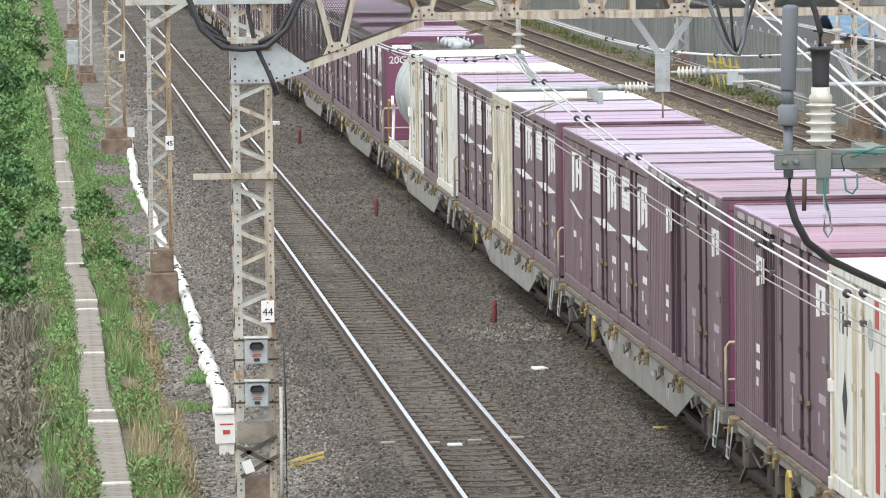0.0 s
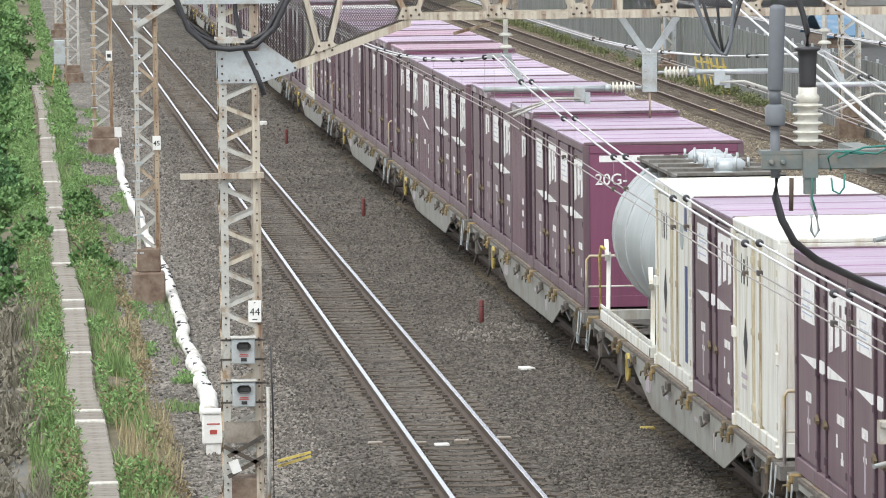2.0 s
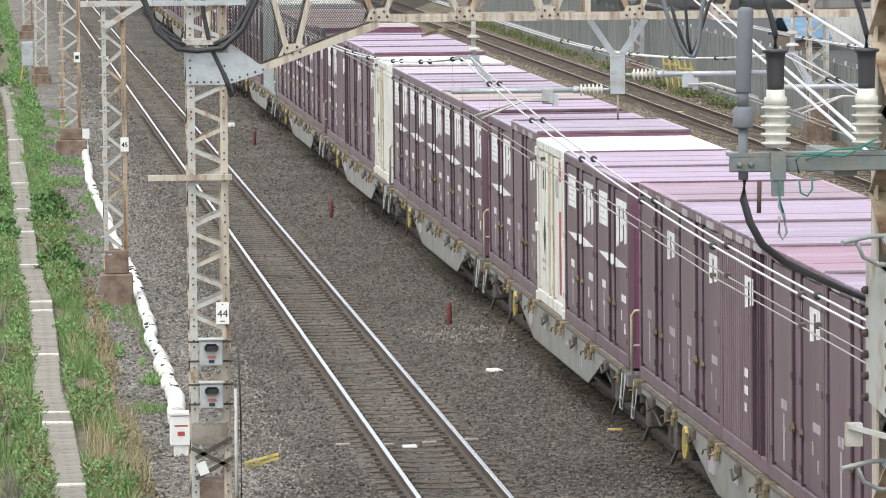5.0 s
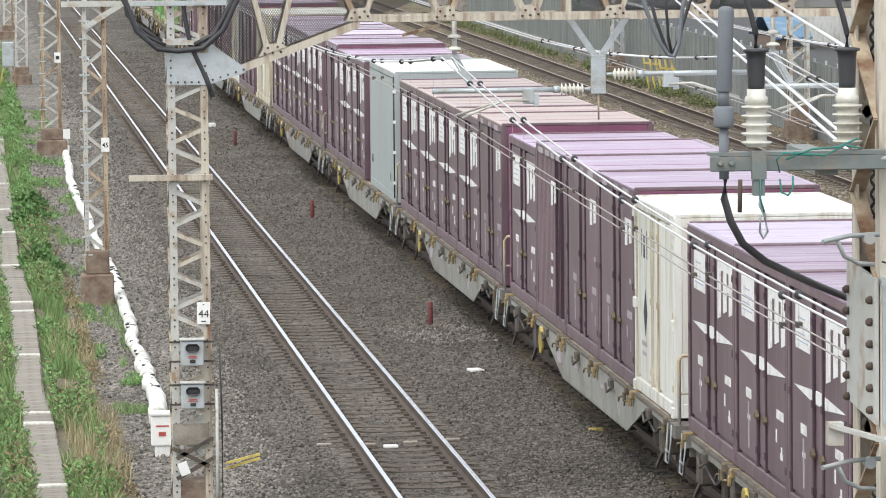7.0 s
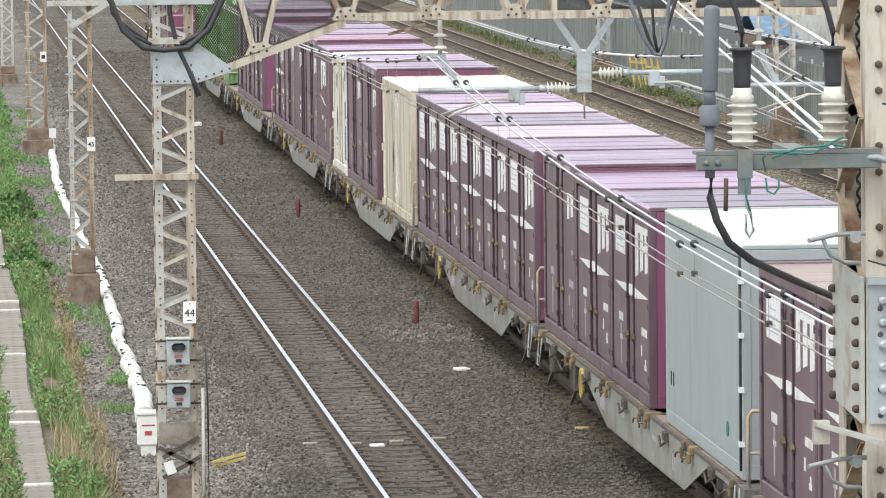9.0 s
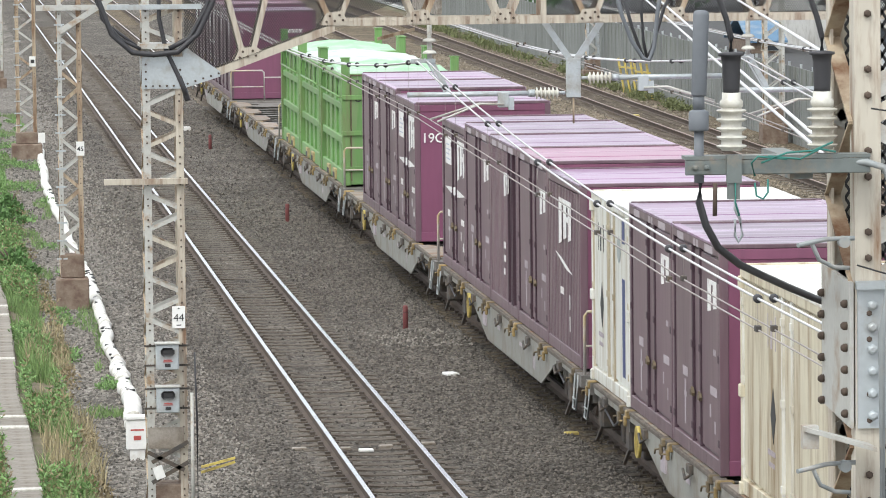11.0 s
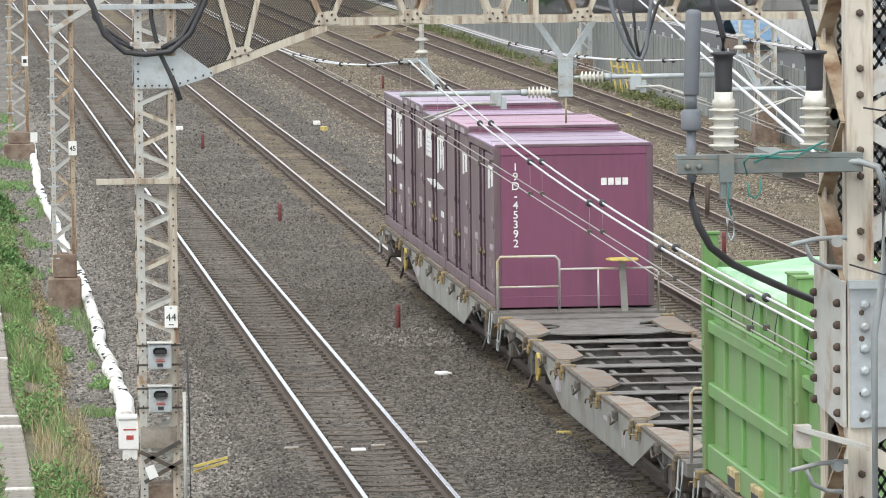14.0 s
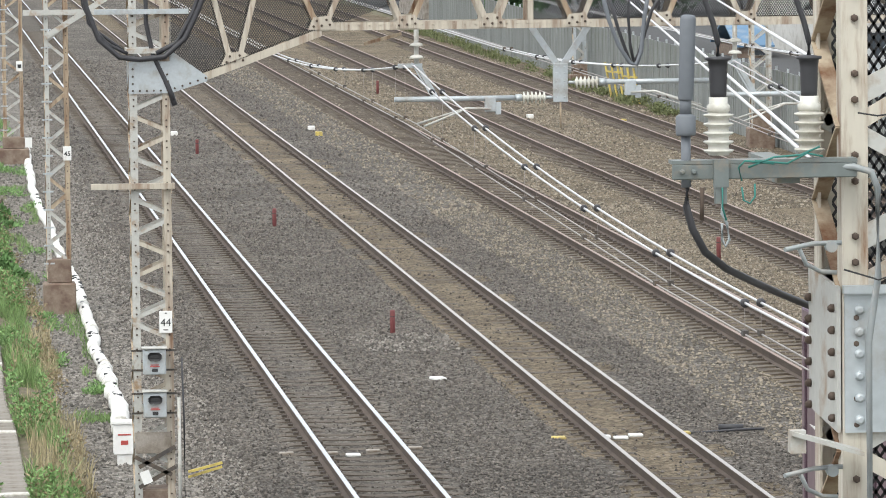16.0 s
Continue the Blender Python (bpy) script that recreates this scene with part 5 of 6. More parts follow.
    for yb in (2.35, 16.3):
        bm = NB()
        for sx in (-1, 1):
            slab(bm, [(sx * 0.95, yb - 1.25, 0.42), (sx * 0.95, yb - 1.25, 0.6), (sx * 0.95, yb - 0.4, 0.66), (sx * 0.95, yb + 0.4, 0.66), (sx * 0.95, yb + 1.25, 0.6),
                      (sx * 0.95, yb + 1.25, 0.42), (sx * 0.95, yb + 0.5, 0.28), (sx * 0.95, yb - 0.5, 0.28)], (-sx, 0, 0), 0.12)
            for s in (-0.95, 0.95):
                box(bm, *sorted((sx * 1.04, sx * 0.9)), yb + s - 0.16, yb + s + 0.16, 0.3, 0.56, bev=0.03)
            for s in (-0.22, 0.0, 0.22):
                rod(bm, [(sx * 0.99, yb + s, 0.34), (sx * 0.99, yb + s, 0.6)], 0.07)
        box(bm, -0.95, 0.95, yb - 0.2, yb + 0.2, 0.4, 0.6)
        bg = part("bogie", bm, M_GRIME, root, "grimy cast-steel bogie")
        for s in (-0.95, 0.95):
            bm = NB()
            for sx in (-1, 1):
                lathe(bm, ((0.14, -0.07), (0.3, -0.06), (0.36, -0.065), (0.37, 0.055), (0.4, 0.06), (0.4, 0.08), (0.3, 0.07), (0.14, 0.08)), pose(sx * 0.565, yb + s, 0.37, 0, -90 * sx), 24)
            rod(bm, [(-0.5, yb + s, 0.37), (0.5, yb + s, 0.37)], 0.08)
            part("wheelset", bm, M_RAIL, bg)
    bm = NB()
    for y, l in ((6.0, 1.0), (8.5, 1.6), (11.0, 0.8)):
        box(bm, -0.7, 0.75, y, y + l, 0.4, 0.75, bev=0.05)
    part("brake_gear", bm, M_GRIME, root)
    return root


TRAIN = {
    0: "NjSJS", 1: "-----", 2: "G", 3: "-UJJ-", 4: "EjRJS", 5: "C.JJV", 6: "SPSPS", 7: "B.SSJ", 8: "tssss", 9: "wJJRS", 10: "SsSSP",
    11: "SSWJS", 12: "JjRJj", 13: "SPESj", 14: "TSRSJ", 15: "wSV.K", 16: "SPYPS", 17: "jRSPE", 18: "JjWjR"}


def build_train():
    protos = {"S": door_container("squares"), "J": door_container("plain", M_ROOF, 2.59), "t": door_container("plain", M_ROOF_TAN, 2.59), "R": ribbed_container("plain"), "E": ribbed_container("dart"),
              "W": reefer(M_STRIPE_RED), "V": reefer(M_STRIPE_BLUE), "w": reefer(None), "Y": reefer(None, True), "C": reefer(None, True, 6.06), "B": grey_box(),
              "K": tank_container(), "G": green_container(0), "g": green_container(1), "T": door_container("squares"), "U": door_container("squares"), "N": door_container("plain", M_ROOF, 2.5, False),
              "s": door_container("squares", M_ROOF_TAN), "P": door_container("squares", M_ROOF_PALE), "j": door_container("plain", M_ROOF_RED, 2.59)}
    used = set()

    def place(ch, q, z=DECK):
        p = protos[ch]
        if ch in used:
            ob = copy_thing(p, Matrix())
        else:
            ob = p
            used.add(ch)
        length = 6.06 if ch in "CBKGg" else 3.715
        MOVING.append((ob, q + length / 2, z))
        return ob
    base = wagon()
    for k in range(19):
        ob = base if k == 0 else copy_thing(base, Matrix())
        MOVING.append((ob, -PITCH * k, 0.0))
    for k, load in TRAIN.items():
        q = -PITCH * k
        if load == "G":
            for j, ch in enumerate("GgG"):
                place(ch, q + 6.3 * j)
            continue
        for s, ch in enumerate(load):
            if ch in "-.":
                continue
            qq = q + SLOT * s
            if ch == "K":
                qq = q + SLOT * 3 + 0.6
            ob = place(ch, qq)
            if k == 0 and s == 0:
                # painted number and plain white writing on the last wagon's end wall
                lettering("19D-45392", 0.17, M_MARK, ob, pose(-0.9, -1.862, 2.1, 90), True)
                bm = NB()
                for i in range(4):
                    box(bm, 0.42 + 0.11 * i, 0.42 + 0.11 * i + 0.085, -1.852, -1.845, 1.86, 1.97)
                tagged(part("writing_bars", bm, M_MARK, ob), kind="stuff")
                ob["label"] = "magenta-purple container with a painted number on its end wall"
            if (k, s) in ((14, 0), (3, 1)):
                lettering("20G-" if k == 14 else "19G-1", 0.24, M_MARK, ob, pose(-0.8, -1.862, 1.86 if k == 14 else 1.78, 90))
                if k == 14:
                    bm = NB()
                    for xa, xb in ((-0.98, 0.0), (0.1, 0.22), (0.3, 0.42), (0.52, 1.05)):
                        box(bm, xa, xb, -1.852, -1.845, 2.2, 2.3)
                    part("end_label", bm, M_MARK, ob, "white label under the roof")


# ---- lineside ----
def build_lineside():
    lattice_mast("signal_mast", "slim lattice mast on a brown concrete foundation", -7.52, -7.09, 97.0, 97.4, -0.3, 8.0, 0.62, 0.075, (M_STEEL_PALE, M_STEEL_RUSTY), base=(0.3, 0.98))
    lattice_mast("signal_mast", "slim lattice mast with dark stained foot", -7.4, -6.86, 145.4, 145.9, -0.3, 8.5, 0.7, 0.085, (M_STEEL_RUSTY, M_STEEL_RUSTY), base=(0.42, 0.7))
    lattice_mast("signal_mast", "slim distant lattice mast", -7.5, -7.05, 190, 190.4, -0.3, 8.5, 0.7, 0.08, (M_STEEL_PALE, M_STEEL_PALE), base=(0.35, 0.6))
    lattice_mast("signal_mast", "slim distant lattice mast", -7.4, -6.95, 236, 236.4, -0.3, 9, 0.7, 0.08, (M_STEEL_PALE, M_STEEL_RUSTY), base=(0.4, 0.6))
    lattice_mast("fence_mast", "pale lattice mast beside the fence on a concrete foot", 13.27, 13.83, 145, 145.5, -0.25, 8.5, 0.75, 0.085, (M_STEEL_PALE, M_STEEL_PALE), base=(0.36, 1.1))
    lattice_mast("fence_mast", "grey lattice mast beside the fence", 13.5, 13.95, 186, 186.5, -0.25, 8.5, 0.75, 0.085, (M_GALV, M_GALV), base=(0.36, 0.8))
    # braces reaching from the masts to the beams above them
    for y, a, b in ((97.0, (-7.5, 4.75), (-6.3, 5.5)), (145.4, (-7.4, 4.6), (-6.0, 5.6))):
        st = thing("beam_brace", "pale steel brace from mast to beam", "brace", "beam braces", pose(0, y - 0.05, 0))
        bm = NB()
        bar(bm, (a[0], 0, a[1]), (b[0], 0, b[1]), 0.1, 0.05)
        part("strut", bm, M_STEEL_PALE, st)
        bm = NB()
        box(bm, -7.9, -6.2, -0.03, 0.03, 5.15, 5.25)
        part("tie", bm, M_STEEL_PALE, st)
    for x, y, z, w, h in ((-7.13, 96.95, 2.62, 0.15, 0.26), (-6.95, 145.3, 2.35, 0.17, 0.28)):
        sg = thing("number_plate", "small white number plate on a mast", "sign", "number plates", pose(x, y, z))
        bm = NB()
        box(bm, -w / 2, w / 2, -0.01, 0, -h / 2, h / 2, bev=0.003)
        part("plate", bm, M_WHITE, sg)
        if y < 100:
            lettering("45", 0.12, M_DARK, sg, pose(0, -0.013, -0.045, 90))
        else:
            bm = NB()
            box(bm, -0.05, 0.05, -0.014, -0.01, -0.05, 0.05)
            part("bar", bm, M_DARK, sg)
    # lineside case and post far back
    cs = thing("relay_case", "pale blue lineside case on yellow legs", "case", "", pose(-7.8, 187, -0.3))
    bm = NB()
    box(bm, -0.2, 0.2, -0.15, 0.15, 0.75, 1.6, bev=0.02)
    part("case", bm, M_GALV, cs)
    for x in (-0.3, 0.3):
        bm = NB()
        bar(bm, (x, 0, 0), (x * 0.5, 0, 0.8), 0.06)
        part("leg", bm, M_YELLOW if x < 0 else M_STEEL_RUSTY, cs)
    # cable trough with its lids
    tr = tagged(new("cable_trough"), "concrete cable trough with weathered lids", "cable trough", kind="structure")
    line = ((40, -8.74), (67.5, -8.77), (76.7, -8.77), (80.4, -8.84), (89.9, -8.75), (98, -8.72), (107, -8.82), (126, -8.72), (139, -8.68), (166, -8.52), (190, -8.6))

    def tx(y):
        for (ya, xa), (yb, xb) in zip(line, line[1:]):
            if y <= yb:
                return xa + (xb - xa) * (y - ya) / (yb - ya)
        return -8.6
    lid = NB()
    box(lid, -0.205, 0.205, -0.238, 0.238, -0.05, 0.0, bev=0.008)
    box(lid, -0.05, 0.05, 0.18, 0.215, 0.0, 0.003)
    lid = mesh_of("lid", lid, M_LID)
    pale = NB()
    box(pale, -0.22, 0.22, -0.12, 0.12, -0.05, 0.012, bev=0.008)
    pale = mesh_of("joint_lid", pale, M_LID_PALE)
    for k in range(260):
        y = 60 + 0.5 * k
        big = k in (16, 32, 35, 52, 69, 73, 90, 108, 124, 141, 160, 181, 205)
        ob = new("joint_lid" if big else "lid", pale if big else lid)
        a = math.degrees(math.atan2(tx(y + 0.5) - tx(y - 0.5), 1.0))
        ob.matrix_basis = pose(tx(y) + random.uniform(-0.008, 0.008), y, -0.19 + random.uniform(-0.005, 0.005) + 0.03 * math.sin(y * 0.3), random.uniform(-0.4, 0.4), random.uniform(-1, 1), -a)
        ob.parent = tr
    bm = NB()
    for k in range(130):
        y = 60 + k
        box(bm, tx(y) - 0.225, tx(y) + 0.225, y - 0.51, y + 0.51, -0.5, -0.25)
    part("trough_body", bm, M_CONCRETE, tr)
    # white duct snaking along the cess
    du = thing("white_duct", "white flexible cable duct lying along the cess", "duct", "", pose(0, 0, 0))
    way = ((-6.66, 151), (-6.8, 143), (-6.87, 137.6), (-6.95, 130), (-6.92, 124.3), (-6.88, 118), (-6.9, 111.6), (-6.84, 107), (-6.8, 102.7), (-6.84, 98), (-6.88, 92.8), (-6.95, 89), (-6.93, 85.5), (-6.95, 82.5), (-6.93, 80.1), (-7.02, 77), (-7.06, 74.5))
    for (xa, ya), (xb, yb) in zip(way, way[1:]):
        bm = NB()
        pts = [(xa + (xb - xa) * s + random.uniform(-0.03, 0.03), ya + (yb - ya) * s, -0.27 + random.uniform(-0.015, 0.015)) for s in (0.0, 0.2, 0.4, 0.6, 0.8, 1.0)]
        rod(bm, pts, random.uniform(0.095, 0.11) * (1.25 if ya < 86 else 1.0), 10)
        part("length", bm, M_DUCT, du)
        if random.random() < 0.8:
            bm = NB()
            for s in range(7):
                f = random.random()
                lathe(bm, ((0.04, -0.03), (0.035, 0.0)), pose(xa + (xb - xa) * f + random.uniform(-0.06, 0.06), ya + (yb - ya) * f, -0.172 if ya > 86 else -0.148), 7)
            part("hole", bm, M_DARK, du)
    jb = thing("junction_box", "white junction box with red bars", "box", "", pose(-7.14, 72.6, -0.25))
    bm = NB()
    box(bm, -0.15, 0.15, -0.12, 0.12, 0.06, 0.48, bev=0.015)
    part("case", bm, M_WHITE, jb)
    bm = NB()
    box(bm, -0.17, 0.17, -0.14, 0.14, 0.48, 0.53, bev=0.01)
    part("lid", bm, M_WHITE, jb)
    bm = NB()
    box(bm, -0.09, 0.09, -0.125, -0.12, 0.33, 0.35)
    box(bm, -0.05, 0.05, -0.125, -0.12, 0.2, 0.26)
    part("red_bar", bm, M_STRIPE_RED, jb)
    bm = NB()
    box(bm, -0.1, 0.1, -0.1, 0.1, -0.1, 0.06)
    part("leg", bm, M_WHITE, jb)
    mk = thing("white_marker_stand", "white bent marker stand at the end of the duct", "marker", "", pose(-6.6, 152, -0.3))
    bm = NB()
    box(bm, -0.1, 0.12, -0.02, 0.0, 0.05, 0.34)
    bar(bm, (-0.1, 0, 0.1), (-0.2, 0, 0.0), 0.06, 0.04)
    part("plate", bm, M_WHITE, mk)
    # red stakes between the tracks
    stake = thing("red_stake", "dark red painted marker stake in the ballast", "stake", "marker stakes", pose(-1.83, 89.9, -0.18))
    bm = NB()
    lathe(bm, ((0.046, -0.2), (0.046, 0.39), (0.042, 0.41), (0.02, 0.42)), pose(0, 0, 0), 12)
    part("post", bm, M_RED, stake)
    bm = NB()
    lathe(bm, ((0.048, 0.3), (0.048, 0.31)), pose(0, 0, 0), 12)
    part("band", bm, M_DARK, stake)
    for x, y in ((-1.99, 116.6), (-2.08, 145.9), (6.18, 182.3), (6.24, 105.6)):
        copy_thing(stake, pose(x, y, -0.18))
    # small white and yellow tags by the rails
    def tag(x, y, m, w=0.22, d=0.1, label="small white painted marker block on the ballast", h=0.06, rz=0):
        tg = tagged(new("marker_block"), label, "marker", "marker blocks")
        bm = NB()
        box(bm, -w / 2, w / 2, -d / 2, d / 2, 0, h, bev=0.01)
        tg.matrix_basis = pose(x, y, ground_z(x, y) - 0.005, 0, 0, rz)
        part("block", bm, m, tg)
    tag(-1.87, 81.8, M_WHITE, 0.19, 0.3, h=0.045, rz=14)
    for x, y, m in ((-4.95, 71.9, M_CONCRETE), (-4.35, 71.8, M_CONCRETE), (-4.06, 71.6, M_WHITE), (-3.75, 72.0, M_CONCRETE), (-3.15, 72.2, M_CONCRETE),
                    (-1.05, 73.1, M_YELLOW), (-0.42, 73.1, M_WHITE), (-0.2, 72.9, M_WHITE), (0.05, 73.2, M_WHITE), (0.75, 73.4, M_YELLOW),
                    (2.05, 158.5, M_WHITE), (2.0, 155.0, M_YELLOW), (11.6, 159.3, M_YELLOW), (9.2, 163, M_WHITE), (9.4, 176, M_WHITE), (-2.2, 156, M_WHITE)):
        tag(x, y, m, 0.2 if y < 80 else 0.2, 0.16 if y < 80 else 0.3, "small painted marker block beside the rail" if m is not M_YELLOW else "small yellow marker block beside the rail", 0.04 if y < 80 else 0.12)
    hose = thing("cable_hose", "dark cable hose lying on the ballast", "cable", "", pose(0, 73.4, -0.17))
    bm = NB()
    rod(bm, [(0.85, 0, 0.01), (1.2, 0.05, 0.02), (1.55, -0.03, 0.05), (1.9, 0.0, 0.05)], 0.02)
    part("cable", bm, M_BLACK, hose)
    bm = NB()
    rod(bm, [(1.3, 0.3, 0.05), (1.65, 0.25, 0.05)], 0.045)
    part("sleeve", bm, M_BLACK, hose)


# ---- the near mast with its cable heads ----
def build_near_mast():
    NX, NY = -7.19, 16.0
    root = lattice_mast("cable_head_mast", "near rusting lattice mast with bolted pale gusset plates", NX, NX + 0.5, NY, NY + 0.5, -0.35, 8.6, 0.5, 0.082, (M_MAST_NEAR, M_MAST_NEAR), 0.05, base=(0.36, 0.6))
    ox, oy, oz = NX + 0.25, NY + 0.25, -0.35
    bm = NB()
    slab(bm, [(-0.245, -0.265, 6.21 - oz), (0.9, -0.265, 6.21 - oz), (0.9, -0.265, 6.75 - oz), (0.3, -0.265, 6.66 - oz), (-0.245, -0.265, 6.66 - oz)], (0, 1, 0), 0.012)
    box(bm, -0.25, 0.9, -0.285, -0.253, 6.64 - oz, 6.665 - oz)
    bolt_row(bm, [(-0.2 + 0.085 * i, -0.265, 6.25 + 0.068 * j - oz) for i in (0, 1.4) for j in range(6)], (0, -1, 0), 0.016)
    part("front_gusset", bm, M_GALV, root, "grey gusset plate with large bolts")
    bm = NB()
    slab(bm, [(-0.255, -0.25, 6.21 - oz), (-0.255, 0.26, 6.24 - oz), (-0.255, 0.26, 6.68 - oz), (-0.255, -0.25, 6.66 - oz)], (-1, 0, 0), 0.012)
    part("side_gusset", bm, M_STEEL_PALE, root, "pale grey side gusset plate")
    bm = NB()
    bolt_row(bm, [(-0.267, y, 6.25 + 0.068 * j - oz) for y in (-0.2, 0.22) for j in range(6)], (-1, 0, 0), 0.013)
    part("bolt_row", bm, M_RAIL, root, "rusty bolts")
    tagged(part("net", net(-0.2, 0.9, 5.0 - oz, 8.6 - oz, 0.2, 0.03, 0.0092), None, root, "black plastic netting"), kind="stuff")
    for z0 in (6.8, 7.25, 7.7, 5.8):
        bm = NB()
        bar(bm, (-0.2, -0.24, z0 - oz), (0.9, -0.24, z0 + 0.55 - oz), 0.07, 0.012)
        part("web", bm, M_STEEL_PALE, root)
    arm = thing("cable_head_support", "grey bracket arm carrying two white cable-head insulators", "bracket", "", pose(0, NY - 0.06, 0))
    bm = NB()
    box(bm, -7.73, -7.16, -0.05, -0.038, 7.004, 7.05, bev=0.003)
    box(bm, -7.73, -7.16, -0.05, 0.03, 7.051, 7.062)
    box(bm, -7.4, -7.33, 0.0, 0.55, 6.985, 7.05)
    bolt_row(bm, [(-7.70, -0.05, 7.028), (-7.665, -0.05, 7.028)], (0, -1, 0), 0.009)
    part("beam", bm, M_ARM, arm)
    bm = NB()
    box(bm, -7.605, -7.56, -0.07, -0.05, 6.98, 7.065)
    box(bm, -7.6, -7.565, -0.066, -0.03, 6.93, 6.98)
    part("bracket", bm, M_ARM, arm)
    for x in (-7.58, -7.3):
        bm = NB()
        ribbed_insulator(bm, pose(x, 0, 7.075), 5, 0.047, 0.027, 0.68)
        part("insulator", bm, M_PORCELAIN, arm, "white ribbed porcelain insulator")
        bm = NB()
        lathe(bm, ((0.031, 7.205), (0.036, 7.21), (0.036, 7.225), (0.029, 7.232), (0.029, 7.252)), pose(x, 0, 0), 20)
        part("cap", bm, M_PORCELAIN, arm)
        bm = NB()
        lathe(bm, ((0.025, 7.25), (0.026, 7.265), (0.028, 7.34), (0.031, 7.362), (0.04, 7.365), (0.04, 7.372), (0.012, 7.376)), pose(x, 0, 0), 20)
        part("boot", bm, M_BLACK, arm, "black rubber boot")
        bm = NB()
        rod(bm, [(x, 0, 7.37), (x, 0, 7.42), (x - 0.015, 0, 7.48), (x - 0.05, 0, 7.58), (x - 0.1, 0, 7.75)], 0.009)
        part("lead", bm, M_BLACK, arm)
    tb = thing("cable_termination", "dark grey cable termination tube with collar", "cable termination", "", pose(-7.685, NY - 0.09, 0))
    bm = NB()
    lathe(bm, ((0.015, 6.98), (0.015, 7.14)), pose(0, 0, 0), 16)
    lathe(bm, ((0.029, 7.138), (0.031, 7.145), (0.031, 7.195), (0.02, 7.203)), pose(0, 0, 0), 18)
    lathe(bm, ((0.018, 7.2), (0.018, 7.26)), pose(0, 0, 0), 16)
    part("stem", bm, M_GREY_TUBE, tb)
    bm = NB()
    lathe(bm, ((0.022, -0.005), (0.0235, 0.0), (0.0245, 0.24), (0.022, 0.25), (0.012, 0.255)), pose(0.001, 0, 7.25, 0, 2), 20)
    part("sleeve", bm, M_GREY_TUBE, tb)
    bm = NB()
    rod(bm, [(0.005, 0, 7.0), (0.0, 0, 6.92), (0.02, 0, 6.85), (0.06, 0.02, 6.78), (0.14, 0.1, 6.72), (0.25, 0.3, 6.665), (0.375, 0.55, 6.605), (0.52, 0.75, 6.54), (0.75, 0.95, 6.45)], 0.012, 10)
    part("cable", bm, M_BLACK, tb)
    # hanging shackle, ropes, lower arms
    sh = thing("hanging_shackle", "wire shackle and green rope hanging from the bracket", "rope", "", pose(-7.58, NY - 0.12, 0))
    bm = NB()
    rod(bm, [(0, 0, 6.96), (0.0, 0, 6.9), (0.015, 0, 6.87), (0.022, 0, 6.82), (0.01, 0, 6.80), (0.0, 0, 6.82), (0.0, 0, 6.87)], 0.005, 6)
    part("shackle", bm, M_GALV, sh)
    bm = NB()
    rod(bm, [(-0.06, 0, 6.98), (-0.062, 0, 6.88)], 0.007, 6)
    part("pin", bm, M_RAIL, sh)
    for pts in (((0.06, 6.98), (0.065, 6.94), (0.085, 6.93), (0.1, 6.95), (0.1, 6.99)), ((0.08, 7.04), (0.16, 7.07), (0.24, 7.075), (0.3, 7.1)), ((0.1, 7.06), (0.2, 7.05), (0.26, 7.08), (0.31, 7.07)),
                ((0.0, 6.98), (0.0, 6.92), (0.012, 6.88)), ((0.06, 7.0), (0.05, 7.04), (0.07, 7.06), (0.16, 7.05))):
        bm = NB()
        rod(bm, [(x, -0.01, z) for x, z in pts], 0.0032, 6)
        part("rope", bm, M_TEAL, sh, "green rope")
    lo = thing("conduit_arms", "pale bracket and bent grey conduits on the mast", "bracket", "", pose(0, NY - 0.05, 0))
    bm = NB()
    slab(bm, [(-7.375, -0.06, 6.235), (-7.15, 0.03, 6.165), (-7.15, -0.1, 6.165), (-7.375, -0.12, 6.235)], (0, 0, -1), 0.014)
    box(bm, -7.378, -7.33, -0.1, -0.05, 6.165, 6.235)
    part("bracket", bm, M_STEEL_PALE, lo)
    for zz, dx in ((6.1, 0.0), (6.79, 0.005)):
        bm = NB()
        rod(bm, [(-7.4 + dx, -0.12, zz), (-7.3, -0.05, zz + 0.012), (-7.23, 0, zz + 0.01), (-7.2, 0.0, zz + 0.01)], 0.0075)
        rod(bm, [(-7.345, -0.08, zz), (-7.32, -0.06, zz - 0.05), (-7.27, -0.03, zz - 0.075), (-7.22, -0.02, zz - 0.08)], 0.007)
        lathe(bm, ((0.018, -0.02), (0.018, 0.02)), pose(-7.235, -0.01, zz, 90), 14)
        part("conduit", bm, M_CONDUIT, lo)
    bm = NB()
    rod(bm, [(-7.3, -0.02, 7.04), (-7.17, -0.06, 7.035), (-7.12, -0.07, 7.02), (-7.1, -0.07, 6.97), (-7.1, -0.07, 6.7), (-7.13, -0.07, 6.5), (-7.13, -0.07, 5.5)], 0.011)
    part("grey_pipe", bm, M_CONDUIT, lo)
    bm = NB()
    rod(bm, [(-7.16, -0.07, 7.2), (-7.1, -0.07, 7.19), (-7.02, -0.06, 7.2)], 0.003, 5)
    rod(bm, [(-7.2, -0.04, 6.72), (-7.1, -0.08, 6.69), (-7.02, -0.04, 6.71)], 0.003, 5)
    part("binding_wire", bm, M_DARK, lo)
    # loose black cable loop and bright conductors
    cl = root
